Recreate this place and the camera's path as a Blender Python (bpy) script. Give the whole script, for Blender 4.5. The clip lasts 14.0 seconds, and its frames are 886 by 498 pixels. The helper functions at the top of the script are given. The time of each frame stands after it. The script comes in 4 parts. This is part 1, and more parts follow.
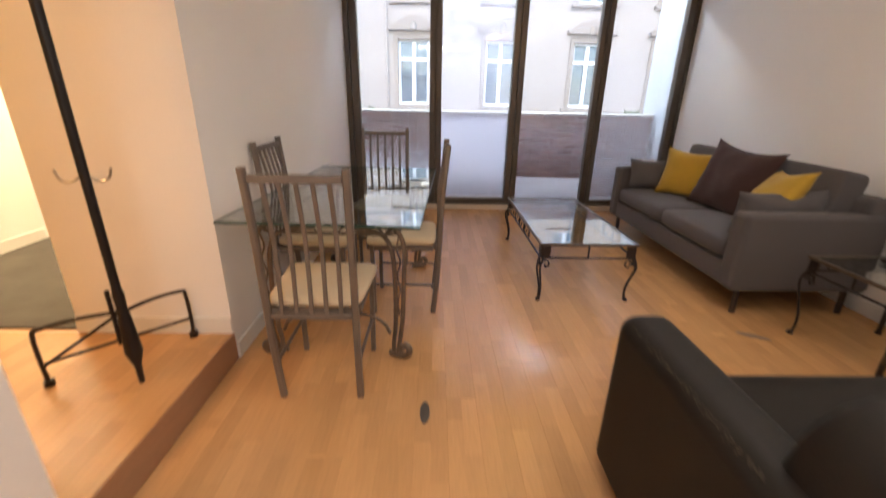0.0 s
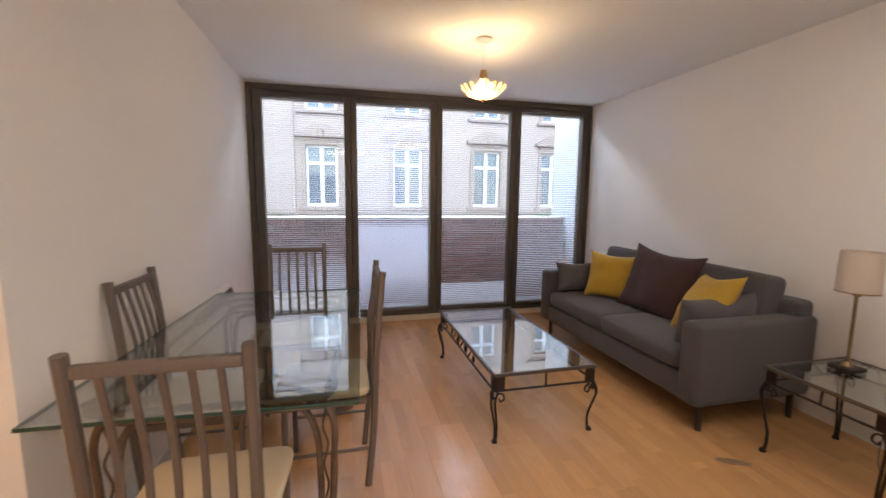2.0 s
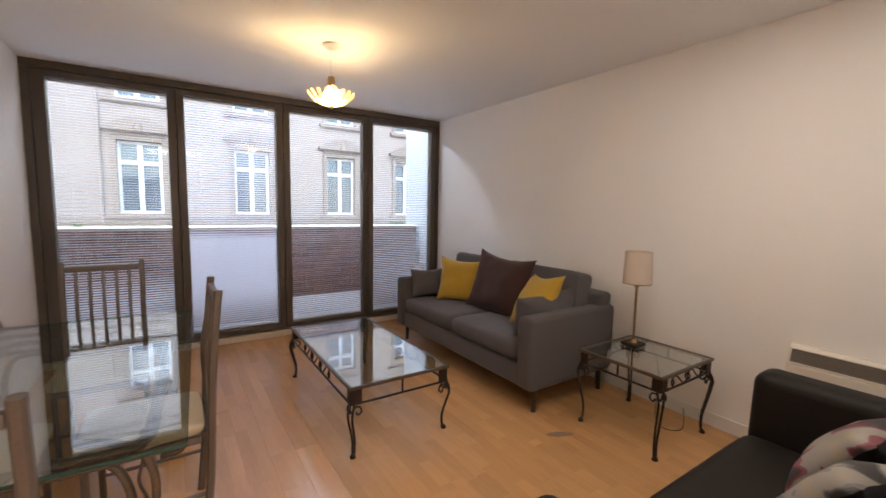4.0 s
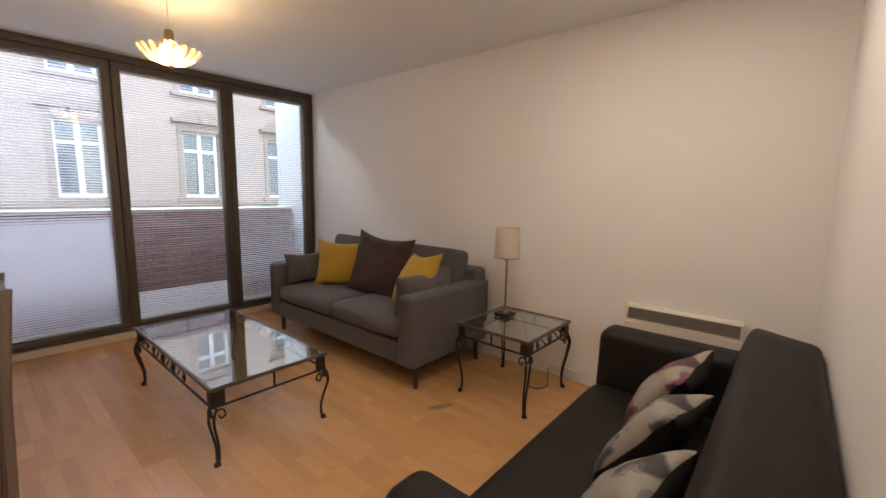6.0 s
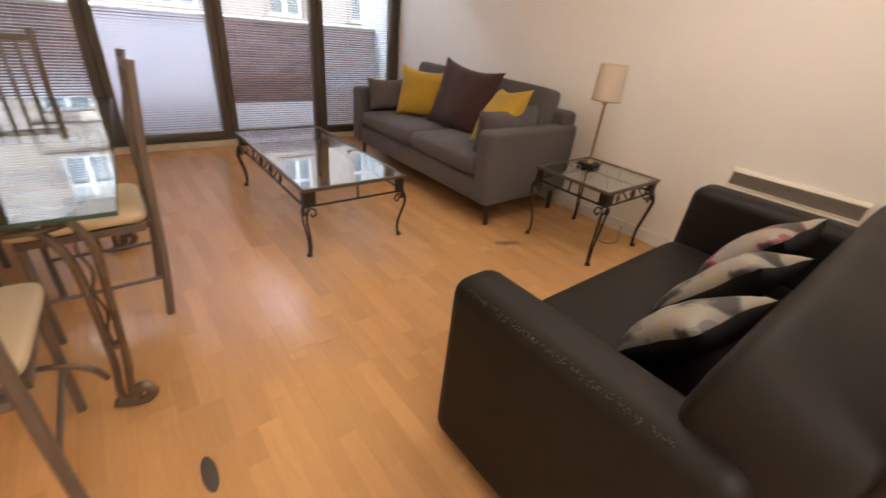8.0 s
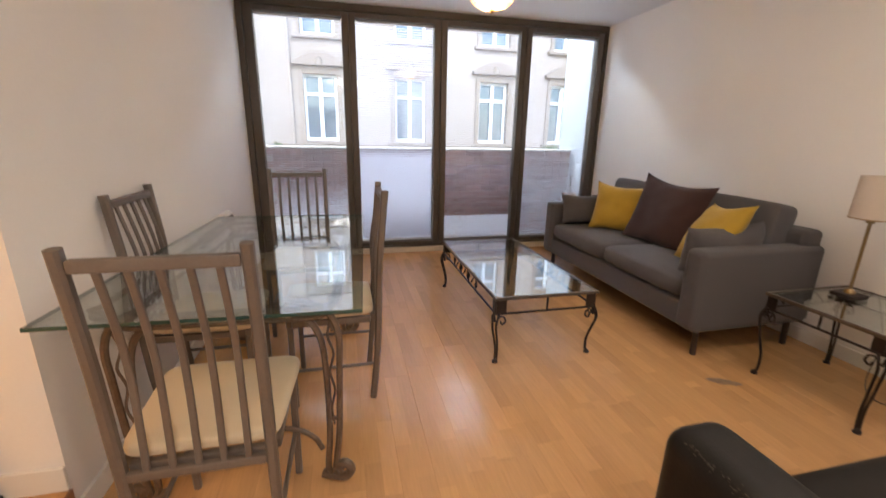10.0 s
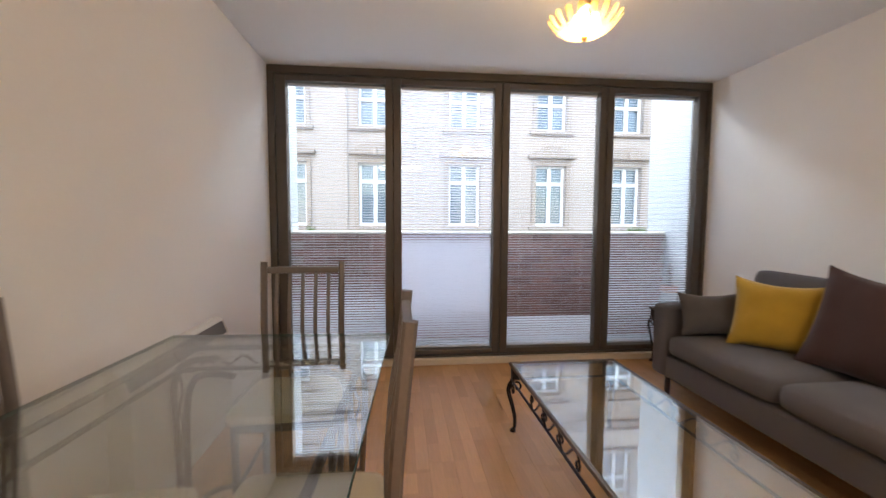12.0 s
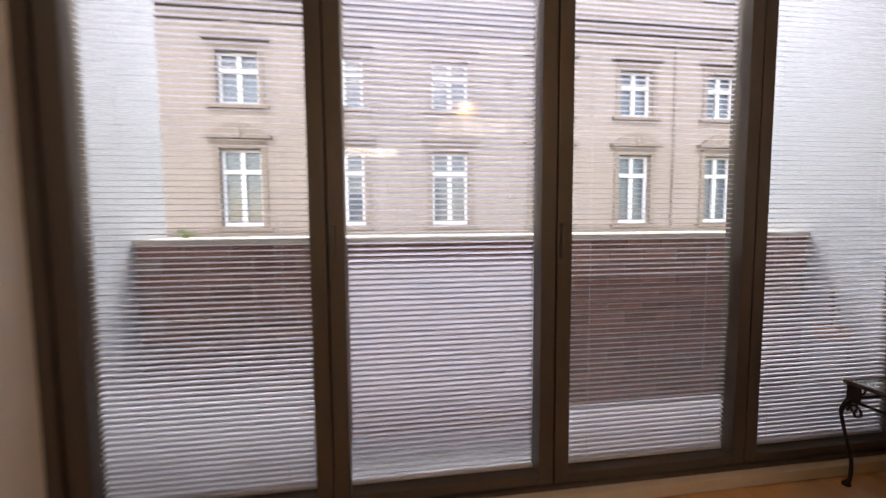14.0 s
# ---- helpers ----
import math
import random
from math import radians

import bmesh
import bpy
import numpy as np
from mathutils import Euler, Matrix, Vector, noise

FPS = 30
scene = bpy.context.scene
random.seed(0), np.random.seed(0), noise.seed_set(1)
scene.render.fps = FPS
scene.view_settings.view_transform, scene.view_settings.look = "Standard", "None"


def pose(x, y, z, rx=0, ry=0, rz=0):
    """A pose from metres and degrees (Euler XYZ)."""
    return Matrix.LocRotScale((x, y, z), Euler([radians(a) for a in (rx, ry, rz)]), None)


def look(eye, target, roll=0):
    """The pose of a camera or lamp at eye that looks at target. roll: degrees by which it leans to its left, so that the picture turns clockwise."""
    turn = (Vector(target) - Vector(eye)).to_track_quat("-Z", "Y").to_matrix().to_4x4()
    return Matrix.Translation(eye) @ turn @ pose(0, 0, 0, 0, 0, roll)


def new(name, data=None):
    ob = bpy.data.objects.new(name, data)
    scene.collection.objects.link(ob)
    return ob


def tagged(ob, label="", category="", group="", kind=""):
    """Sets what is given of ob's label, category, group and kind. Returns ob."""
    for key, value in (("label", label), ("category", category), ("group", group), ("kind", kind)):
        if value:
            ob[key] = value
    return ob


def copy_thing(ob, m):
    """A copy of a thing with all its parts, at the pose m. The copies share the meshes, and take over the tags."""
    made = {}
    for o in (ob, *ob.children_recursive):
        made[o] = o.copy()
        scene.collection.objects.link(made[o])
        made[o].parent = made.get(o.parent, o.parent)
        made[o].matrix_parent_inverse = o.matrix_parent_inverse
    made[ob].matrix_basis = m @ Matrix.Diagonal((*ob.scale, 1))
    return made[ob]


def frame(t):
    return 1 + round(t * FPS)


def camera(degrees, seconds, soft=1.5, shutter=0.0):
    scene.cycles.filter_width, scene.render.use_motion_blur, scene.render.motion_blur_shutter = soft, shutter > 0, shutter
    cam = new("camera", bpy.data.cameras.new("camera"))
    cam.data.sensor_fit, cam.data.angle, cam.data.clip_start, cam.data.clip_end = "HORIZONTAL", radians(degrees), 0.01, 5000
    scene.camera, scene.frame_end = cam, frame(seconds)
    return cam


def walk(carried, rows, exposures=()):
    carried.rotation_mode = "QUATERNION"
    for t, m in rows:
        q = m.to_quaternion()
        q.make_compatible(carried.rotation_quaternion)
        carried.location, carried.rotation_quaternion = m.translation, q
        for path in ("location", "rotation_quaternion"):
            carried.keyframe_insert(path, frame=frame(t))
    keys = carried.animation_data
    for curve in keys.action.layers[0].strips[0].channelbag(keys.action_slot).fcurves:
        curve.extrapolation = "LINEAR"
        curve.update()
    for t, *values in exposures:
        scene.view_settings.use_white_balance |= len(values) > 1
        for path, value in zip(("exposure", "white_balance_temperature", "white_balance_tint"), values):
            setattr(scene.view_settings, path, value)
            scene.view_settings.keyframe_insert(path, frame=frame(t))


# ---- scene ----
cam = camera(94.5, 14.0, shutter=0.5)
PATH = [
    (0, (0.322, 1.352, 1.231), (0.366, 3.229, 0.541), 1.2),
    (0.5, (0.261, 1.597, 1.341), (0.299, 3.542, 0.878), 1.0),
    (1, (0.223, 1.729, 1.333), (0.334, 3.702, 1.024), 0.6),
    (1.5, (0.218, 1.773, 1.342), (0.505, 3.734, 1.07), 0.3),
    (2, (0.228, 1.8, 1.322), (0.7, 3.728, 1.075), 0.6),
    (2.5, (0.239, 1.809, 1.321), (0.891, 3.686, 1.089), 0.7),
    (3, (0.232, 1.798, 1.343), (1.047, 3.61, 1.112), 1.0),
    (5.5, (0.317, 1.789, 1.314), (1.743, 3.175, 1.098), 0.8),
    (6, (0.335, 1.794, 1.313), (1.84, 3.082, 1.037), 1.0),
    (6.5, (0.351, 1.794, 1.306), (1.889, 3.009, 0.906), 1.6),
    (7, (0.343, 1.804, 1.26), (1.833, 3.0, 0.669), 3.1),
    (7.5, (0.333, 1.809, 1.208), (1.692, 3.045, 0.416), 5.0),
    (8, (0.295, 1.803, 1.185), (1.439, 3.14, 0.234), 5.9),
    (8.5, (0.256, 1.784, 1.198), (1.159, 3.271, 0.212), 5.2),
    (9, (0.227, 1.786, 1.209), (0.924, 3.442, 0.33), 3.4),
    (11.5, (0.305, 2.349, 1.244), (0.59, 4.322, 1.095), 0.1),
    (12, (0.373, 2.782, 1.195), (0.58, 4.766, 1.057), 0.3),
    (12.5, (0.462, 3.21, 1.184), (0.555, 5.204, 1.049), 0.7),
    (13, (0.514, 3.653, 1.196), (0.514, 5.649, 1.059), 1.0),
    (13.5, (0.493, 4.124, 1.205), (0.547, 6.118, 1.056), 0.8),
    (14, (0.518, 4.59, 1.18), (0.811, 6.563, 1.033), -0.4),
]
walk(cam, [(t, look(eye, target, roll)) for t, eye, target, roll in PATH],
     exposures=[(0, 3.00, 6150, 10), (0.5, 2.96, 6050, 10), (1.5, 2.88, 6000, 10), (3, 2.88, 6000, 10), (5.3, 2.68, 6400, 10), (6, 2.70, 6450, 10), (7, 2.92, 6500, 10), (8, 3.22, 6500, 10), (8.5, 3.32, 6480, 10), (9, 3.40, 6400, 10), (9.8, 3.10, 6150, 9), (11.3, 3.02, 6150, 8), (12.5, 2.88, 6350, 7), (13.3, 2.68, 7000, 13), (14, 2.40, 7350, 17)])

# ---- world, sun, large lights ----
world = bpy.data.worlds.new("world")
scene.world = world
world.use_nodes = True
wn = world.node_tree.nodes
wl = world.node_tree.links
sky = wn.new("ShaderNodeTexSky")
sky.sky_type = "NISHITA"
sky.sun_disc = False
sky.sun_elevation = radians(42)
sky.sun_rotation = radians(200)
sky.air_density = 1.0
sky.dust_density = 1.0
sky.ozone_density = 3.0
wn["Background"].inputs["Strength"].default_value = 0.11
wl.new(sky.outputs["Color"], wn["Background"].inputs["Color"])


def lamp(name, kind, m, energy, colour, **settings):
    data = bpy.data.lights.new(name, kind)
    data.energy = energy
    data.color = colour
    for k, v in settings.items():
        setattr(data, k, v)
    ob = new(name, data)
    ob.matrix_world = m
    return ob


lamp("sun", "SUN", look((4, -6, 12), (3, 15, 2)), 0.21, (1.0, 0.96, 0.93), angle=radians(20))
# Area lamp added out of view as extra skylight on blinds and room.
lamp("sky_over_balcony", "AREA", look((1.2, 8.5, 5.0), (1.2, 5.4, 0.6)), 195, (0.84, 0.92, 1.0), shape="RECTANGLE", size=4.6, size_y=2.4)
lamp("pendant_bulb", "POINT", pose(1.17, 4.55, 2.06), 2.5, (1.0, 0.62, 0.27), shadow_soft_size=0.03)
# Assumed lamp out of view, for the warm light in the hall.
lamp("hall_downlight", "AREA", pose(-1.3, 1.6, 2.36), 2.6, (1.0, 0.54, 0.18), size=0.35)
# Added fill light from the entrance side, with no lamp there to see.
lamp("entrance_downlight", "AREA", pose(0.35, 0.3, 2.36), 6, (1.0, 0.91, 0.82), size=0.9)
# Another assumed lamp out of view warms the bedroom.
lamp("bedroom_downlight", "AREA", pose(-2.1, 4.2, 2.36), 9, (1.0, 0.76, 0.44), size=0.35)
# Unseen fill lamp added to lift the seating corner; no fixture is built.
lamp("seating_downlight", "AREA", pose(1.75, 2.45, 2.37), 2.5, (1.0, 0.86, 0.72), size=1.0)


# ---- materials ----
def mat(name, base, rough=0.6, metal=0.0, vary=0.08, scale=3.0, fine=60.0, bump=0.05, stretch=(1, 1, 1), rnd=0.0, spec=0.5, tint=None, sheen=0.0):
    m = bpy.data.materials.new(name)
    m.use_nodes = True
    n, l = m.node_tree.nodes, m.node_tree.links
    bsdf = n["Principled BSDF"]
    tc = n.new("ShaderNodeTexCoord")
    mp = n.new("ShaderNodeMapping")
    mp.inputs["Scale"].default_value = stretch
    l.new(tc.outputs["Object"], mp.inputs["Vector"])
    big, small = n.new("ShaderNodeTexNoise"), n.new("ShaderNodeTexNoise")
    big.inputs["Scale"].default_value, big.inputs["Detail"].default_value = scale, 4
    small.inputs["Scale"].default_value, small.inputs["Detail"].default_value = fine, 3
    l.new(mp.outputs["Vector"], big.inputs["Vector"])
    l.new(mp.outputs["Vector"], small.inputs["Vector"])
    add = n.new("ShaderNodeMath")
    add.operation = "ADD"
    l.new(big.outputs["Fac"], add.inputs[0])
    l.new(small.outputs["Fac"], add.inputs[1])
    last = add.outputs[0]
    ramp = n.new("ShaderNodeMapRange")
    ramp.inputs["From Min"].default_value, ramp.inputs["From Max"].default_value = 0.55, 1.45
    l.new(last, ramp.inputs["Value"])
    mix = n.new("ShaderNodeMix")
    mix.data_type = "RGBA"
    lo = tint if tint else tuple(c * (1 - vary) for c in base)
    hi = tuple(min(1, c * (1 + vary)) for c in base)
    mix.inputs["A"].default_value, mix.inputs["B"].default_value = (*lo, 1), (*hi, 1)
    l.new(ramp.outputs["Result"], mix.inputs["Factor"])
    colour = mix.outputs["Result"]
    if rnd:
        info = n.new("ShaderNodeObjectInfo")
        hsv = n.new("ShaderNodeHueSaturation")
        mr = n.new("ShaderNodeMapRange")
        mr.inputs["To Min"].default_value, mr.inputs["To Max"].default_value = 1 - rnd, 1 + rnd
        l.new(info.outputs["Random"], mr.inputs["Value"])
        l.new(mr.outputs["Result"], hsv.inputs["Value"])
        l.new(colour, hsv.inputs["Color"])
        colour = hsv.outputs["Color"]
    l.new(colour, bsdf.inputs["Base Color"])
    rr = n.new("ShaderNodeMapRange")
    rr.inputs["To Min"].default_value, rr.inputs["To Max"].default_value = max(0.02, rough - 0.08), min(1, rough + 0.08)
    l.new(big.outputs["Fac"], rr.inputs["Value"])
    l.new(rr.outputs["Result"], bsdf.inputs["Roughness"])
    bsdf.inputs["Metallic"].default_value = metal
    bsdf.inputs["Specular IOR Level"].default_value = spec
    if sheen:
        bsdf.inputs["Sheen Weight"].default_value = sheen
        bsdf.inputs["Sheen Roughness"].default_value = 0.5
    if bump:
        b = n.new("ShaderNodeBump")
        b.inputs["Strength"].default_value, b.inputs["Distance"].default_value = bump, 0.01
        l.new(small.outputs["Fac"], b.inputs["Height"])
        l.new(b.outputs["Normal"], bsdf.inputs["Normal"])
    return m


def thin_glass(name, tint, head_on, gloss_rough=0.0):
    """A pane whose faces let light straight through and mirror more of it at grazing angles."""
    m = bpy.data.materials.new(name)
    m.use_nodes = True
    n, l = m.node_tree.nodes, m.node_tree.links
    n.remove(n["Principled BSDF"])
    tp, gl, mix = n.new("ShaderNodeBsdfTransparent"), n.new("ShaderNodeBsdfGlossy"), n.new("ShaderNodeMixShader")
    tp.inputs["Color"].default_value = (*tint, 1)
    gl.inputs["Roughness"].default_value = gloss_rough
    lw, pw, mr = n.new("ShaderNodeLayerWeight"), n.new("ShaderNodeMath"), n.new("ShaderNodeMapRange")
    lw.inputs["Blend"].default_value = 0.5
    pw.operation = "POWER"
    pw.inputs[1].default_value = 5.0
    l.new(lw.outputs["Facing"], pw.inputs[0])
    mr.inputs["To Min"].default_value, mr.inputs["To Max"].default_value = head_on, 1.0
    l.new(pw.outputs[0], mr.inputs["Value"])
    l.new(mr.outputs["Result"], mix.inputs["Fac"])
    l.new(tp.outputs[0], mix.inputs[1])
    l.new(gl.outputs[0], mix.inputs[2])
    l.new(mix.outputs[0], n["Material Output"].inputs["Surface"])
    return m


M_WALL = mat("wall_paint", (0.86, 0.825, 0.785), 0.75, vary=0.02, scale=1.2, fine=120, bump=0.04, spec=0.3)
M_CEIL = mat("ceiling_paint", (0.85, 0.845, 0.83), 0.85, vary=0.015, scale=1.0, fine=90, bump=0.03, spec=0.2)
M_SKIRT = mat("skirting_paint", (0.80, 0.77, 0.72), 0.4, vary=0.02, bump=0.02)
M_PLANK = mat("laminate_plank", (0.57, 0.312, 0.132), 0.24, vary=0.10, scale=2.2, fine=11, bump=0.008, stretch=(9, 0.9, 1), rnd=0.05)


def two_strip(m):
    """Each plank is printed as two rows of shorter strips, each strip a little lighter or darker."""
    n, l = m.node_tree.nodes, m.node_tree.links
    tc, info = n.new("ShaderNodeTexCoord"), n.new("ShaderNodeObjectInfo")
    sep, cell = n.new("ShaderNodeSeparateXYZ"), n.new("ShaderNodeCombineXYZ")
    l.new(tc.outputs["Object"], sep.inputs["Vector"])

    def calc(kind, a, b=0.0):
        q = n.new("ShaderNodeMath")
        q.operation = kind
        for k, v in enumerate((a, b)):
            if isinstance(v, float):
                q.inputs[k].default_value = v
            else:
                l.new(v, q.inputs[k])
        return q.outputs[0]
    row = calc("FLOOR", calc("DIVIDE", sep.outputs["X"], 0.0641))
    along = calc("ADD", calc("DIVIDE", sep.outputs["Y"], 0.41), calc("ADD", calc("MULTIPLY", row, 0.43), info.outputs["Random"]))
    l.new(row, cell.inputs["X"])
    l.new(calc("FLOOR", along), cell.inputs["Y"])
    l.new(calc("MULTIPLY", info.outputs["Random"], 97.0), cell.inputs["Z"])
    wn2, mr, hsv = n.new("ShaderNodeTexWhiteNoise"), n.new("ShaderNodeMapRange"), n.new("ShaderNodeHueSaturation")
    l.new(cell.outputs["Vector"], wn2.inputs["Vector"])
    mr.inputs["To Min"].default_value, mr.inputs["To Max"].default_value = 0.90, 1.08
    l.new(wn2.outputs["Value"], mr.inputs["Value"])
    l.new(mr.outputs["Result"], hsv.inputs["Value"])
    base = n["Principled BSDF"].inputs["Base Color"]
    l.new(base.links[0].from_socket, hsv.inputs["Color"])
    l.new(hsv.outputs["Color"], base)


two_strip(M_PLANK)
M_JOINT = mat("floor_joint", (0.53, 0.287, 0.122), 0.5)
M_RISER = mat("step_riser_wood", (0.36, 0.19, 0.10), 0.45, vary=0.15, stretch=(1, 1, 8))
M_CARPET = mat("dark_carpet", (0.10, 0.085, 0.07), 0.95, vary=0.35, scale=5, fine=200, bump=0.4)
M_FRAME = mat("bronze_window_frame", (0.105, 0.085, 0.068), 0.42, metal=0.35, vary=0.08, scale=2, fine=90, bump=0.02)
M_SLAT = mat("blind_slat", (0.63, 0.62, 0.67), 0.7, vary=0.03, bump=0.0, spec=0.1)
M_SILL = mat("window_base_strip", (0.62, 0.52, 0.40), 0.5, vary=0.06)
M_GLASS = thin_glass("clear_glass", (0.985, 0.992, 0.988), 0.02)
M_TOPGLASS = thin_glass("table_glass", (0.90, 0.955, 0.935), 0.31)
M_GLASSEDGE = mat("polished_glass_edge", (0.035, 0.075, 0.06), 0.15, vary=0.1, bump=0.0)
M_STONE = mat("facade_limestone", (0.37, 0.305, 0.255), 0.9, vary=0.14, scale=0.7, fine=9, bump=0.25)
M_STONE2 = mat("facade_trim_stone", (0.29, 0.23, 0.18), 0.9, vary=0.15, scale=1.5, fine=12, bump=0.3)
M_BRICK = mat("parapet_brick", (0.25, 0.125, 0.10), 0.85, vary=0.25, scale=6, fine=40, bump=0.3, rnd=0.22)
M_MORTAR = mat("mortar", (0.32, 0.26, 0.23), 0.95)
M_COPING = mat("parapet_coping", (0.50, 0.45, 0.38), 0.85, vary=0.12)
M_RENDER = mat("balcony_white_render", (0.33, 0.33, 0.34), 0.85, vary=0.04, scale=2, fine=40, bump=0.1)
M_PAVE = mat("pale_paving", (0.36, 0.36, 0.36), 0.8, vary=0.1)
M_ASPHALT = mat("street_asphalt", (0.06, 0.06, 0.06), 0.9, vary=0.2)
M_WHITEWOOD = mat("white_window_paint", (0.82, 0.82, 0.82), 0.5, vary=0.03)
M_PANE = mat("far_window_pane", (0.10, 0.13, 0.15), 0.08, vary=0.3, scale=0.8, fine=2, bump=0.0, spec=0.8)
M_ROOF = mat("roof_slate", (0.12, 0.12, 0.13), 0.7, vary=0.2)


# ---- mesh helpers ----
def finish(bm, name, material, smooth=0.0):
    me = bpy.data.meshes.new(name)
    bm.normal_update()
    bm.to_mesh(me)
    bm.free()
    me.materials.append(material)
    if smooth:
        me.shade_smooth()
        me.set_sharp_from_angle(angle=radians(smooth))
    return me


def part(name, bm, material, parent=None, label="", smooth=40.0, weighted=False):
    ob = new(name, finish(bm, name, material, smooth))
    if parent:
        ob.parent = parent
    if label:
        tagged(ob, label)
    if weighted or 0 < smooth < 50:
        ob.modifiers.new("normals", "WEIGHTED_NORMAL").keep_sharp = True
    return ob


def thing(name, label, category, m=None, group="", kind=""):
    ob = new(name)
    ob.empty_display_size = 0.1
    if m:
        ob.matrix_basis = m
    return tagged(ob, label, category, group, kind)


def box(bm, x0, x1, y0, y1, z0, z1, bevel=0.0, seg=2):
    v = bmesh.ops.create_cube(bm, size=1)["verts"]
    bmesh.ops.scale(bm, vec=(x1 - x0, y1 - y0, z1 - z0), verts=v)
    bmesh.ops.translate(bm, vec=((x0 + x1) / 2, (y0 + y1) / 2, (z0 + z1) / 2), verts=v)
    if bevel:
        es = list({e for q in v for e in q.link_edges})
        bmesh.ops.bevel(bm, geom=es, offset=bevel, segments=seg, affect="EDGES", profile=0.5, clamp_overlap=True)
    return bm


def boxes(*rows, bevel=0.0, seg=2):
    bm = bmesh.new()
    for r in rows:
        box(bm, *r, bevel=bevel, seg=seg)
    return bm


def curve_through(pts, k=6):
    """Points on a Catmull-Rom curve through pts."""
    p = [Vector(q) for q in pts]
    p = [2 * p[0] - p[1], *p, 2 * p[-1] - p[-2]]
    out = []
    for i in range(1, len(p) - 2):
        a, b, c, d = p[i - 1:i + 3]
        for j in range(k):
            t = j / k
            out.append(0.5 * (2 * b + (c - a) * t + (2 * a - 5 * b + 4 * c - d) * t * t + (3 * b - a - 3 * c + d) * t ** 3))
    return [*out, p[-2]]


def tube(bm, pts, r, n=8, taper=None):
    p = [Vector(q) for q in pts]
    rings = []
    up = Vector((0, 0, 1))
    for i, q in enumerate(p):
        d = (p[min(i + 1, len(p) - 1)] - p[max(i - 1, 0)]).normalized()
        if abs(d.dot(up)) > 0.95:
            up = Vector((1, 0, 0)) if abs(d.x) < 0.9 else Vector((0, 1, 0))
        s = d.cross(up).normalized()
        u = s.cross(d).normalized()
        up = u
        rr = r if taper is None else r * (taper[0] + (taper[1] - taper[0]) * i / (len(p) - 1))
        rings.append([bm.verts.new(q + rr * (math.cos(a) * s + math.sin(a) * u)) for a in [2 * math.pi * j / n for j in range(n)]])
    for a, b in zip(rings, rings[1:]):
        for j in range(n):
            bm.faces.new((a[j], a[(j + 1) % n], b[(j + 1) % n], b[j]))
    bm.faces.new(rings[0][::-1])
    bm.faces.new(rings[-1])
    return bm


def tubes(*runs, r=0.008, n=8):
    bm = bmesh.new()
    for run in runs:
        tube(bm, run, r, n)
    return bm


def lathe(profile, n=32, at=(0, 0, 0), close=False):
    bm = bmesh.new()
    rings = []
    for rad, z in profile:
        rings.append([bm.verts.new((at[0] + rad * math.cos(2 * math.pi * j / n), at[1] + rad * math.sin(2 * math.pi * j / n), at[2] + z)) for j in range(n)])
    for a, b in zip(rings, rings[1:]):
        for j in range(n):
            bm.faces.new((a[j], a[(j + 1) % n], b[(j + 1) % n], b[j]))
    if close:
        bm.faces.new(rings[0][::-1])
        bm.faces.new(rings[-1])
    return bm


def wall(name, x0, x1, y0, y1, z0, z1, material=None, label="", category="wall"):
    ob = part(name, boxes((x0, x1, y0, y1, z0, z1)), material or M_WALL, smooth=0)
    return tagged(ob, label or "smooth warm white painted plaster wall", category, kind="structure")


# ---- the shell ----
XL, XR, YW, YB, ZC = -0.645, 3.045, 6.115, 1.66, 2.385
STEP = 0.145
wall("wall_west", -0.80, XL, 3.095, 6.30, STEP - 0.145, ZC)
wall("wall_hall_north", -1.375, -0.80, 3.095, 3.25, 0.0, ZC)
wall("wall_bedroom_east", -1.375, -0.802, 3.25, 6.0, 0.0, ZC)
wall("wall_west_near", -0.80, XL, -1.0, 2.14, 0.0, ZC)
wall("wall_east", XR, XR + 0.15, -1.0, 6.30, -0.2, ZC)
wall("wall_south", 0.96, XR, YB - 0.13, YB, 0.0, ZC)
wall("wall_entrance_south", -3.2, XR, -1.15, -1.0, 0.0, ZC)
wall("wall_hall_west", -3.2, -3.05, -1.0, 3.12, 0.0, ZC)
wall("wall_bedroom_west", -3.2, -2.71, 3.25, 6.0, 0.0, ZC)
wall("wall_bedroom_north", -3.2, -0.802, 6.0, 6.15, 0.0, ZC)
wall("wall_bedroom_south", -3.2, -2.42, 3.12, 3.25, STEP, ZC)
tagged(part("ceiling", boxes((-3.2, XR + 0.15, -1.15, 6.31, ZC, ZC + 0.2)), M_CEIL, smooth=0), "flat matt white plaster ceiling over the living room", "ceiling", kind="structure")

# skirtings
sk = boxes((XR - 0.014, XR - 0.001, 1.66, 6.11, 0, 0.085), bevel=0.003)
tagged(part("baseboard_east", sk, M_SKIRT), "white painted skirting board along the plaster wall", "baseboard", kind="structure")
sk = boxes((XL + 0.001, XL + 0.014, 3.10, 6.11, 0, 0.085), bevel=0.003)
tagged(part("baseboard_west", sk, M_SKIRT), "white painted skirting board along the plaster wall", "baseboard", kind="structure")
sk = boxes((0.96, XR - 0.015, YB + 0.001, YB + 0.014, 0, 0.085), bevel=0.003)
tagged(part("baseboard_south", sk, M_SKIRT), "white painted skirting board along the plaster wall", "baseboard", kind="structure")
sk = boxes((-1.375, XL, 3.081, 3.094, STEP, STEP + 0.085), bevel=0.003)
tagged(part("baseboard_hall", sk, M_SKIRT), "white painted skirting board in the hall", "baseboard", kind="structure")
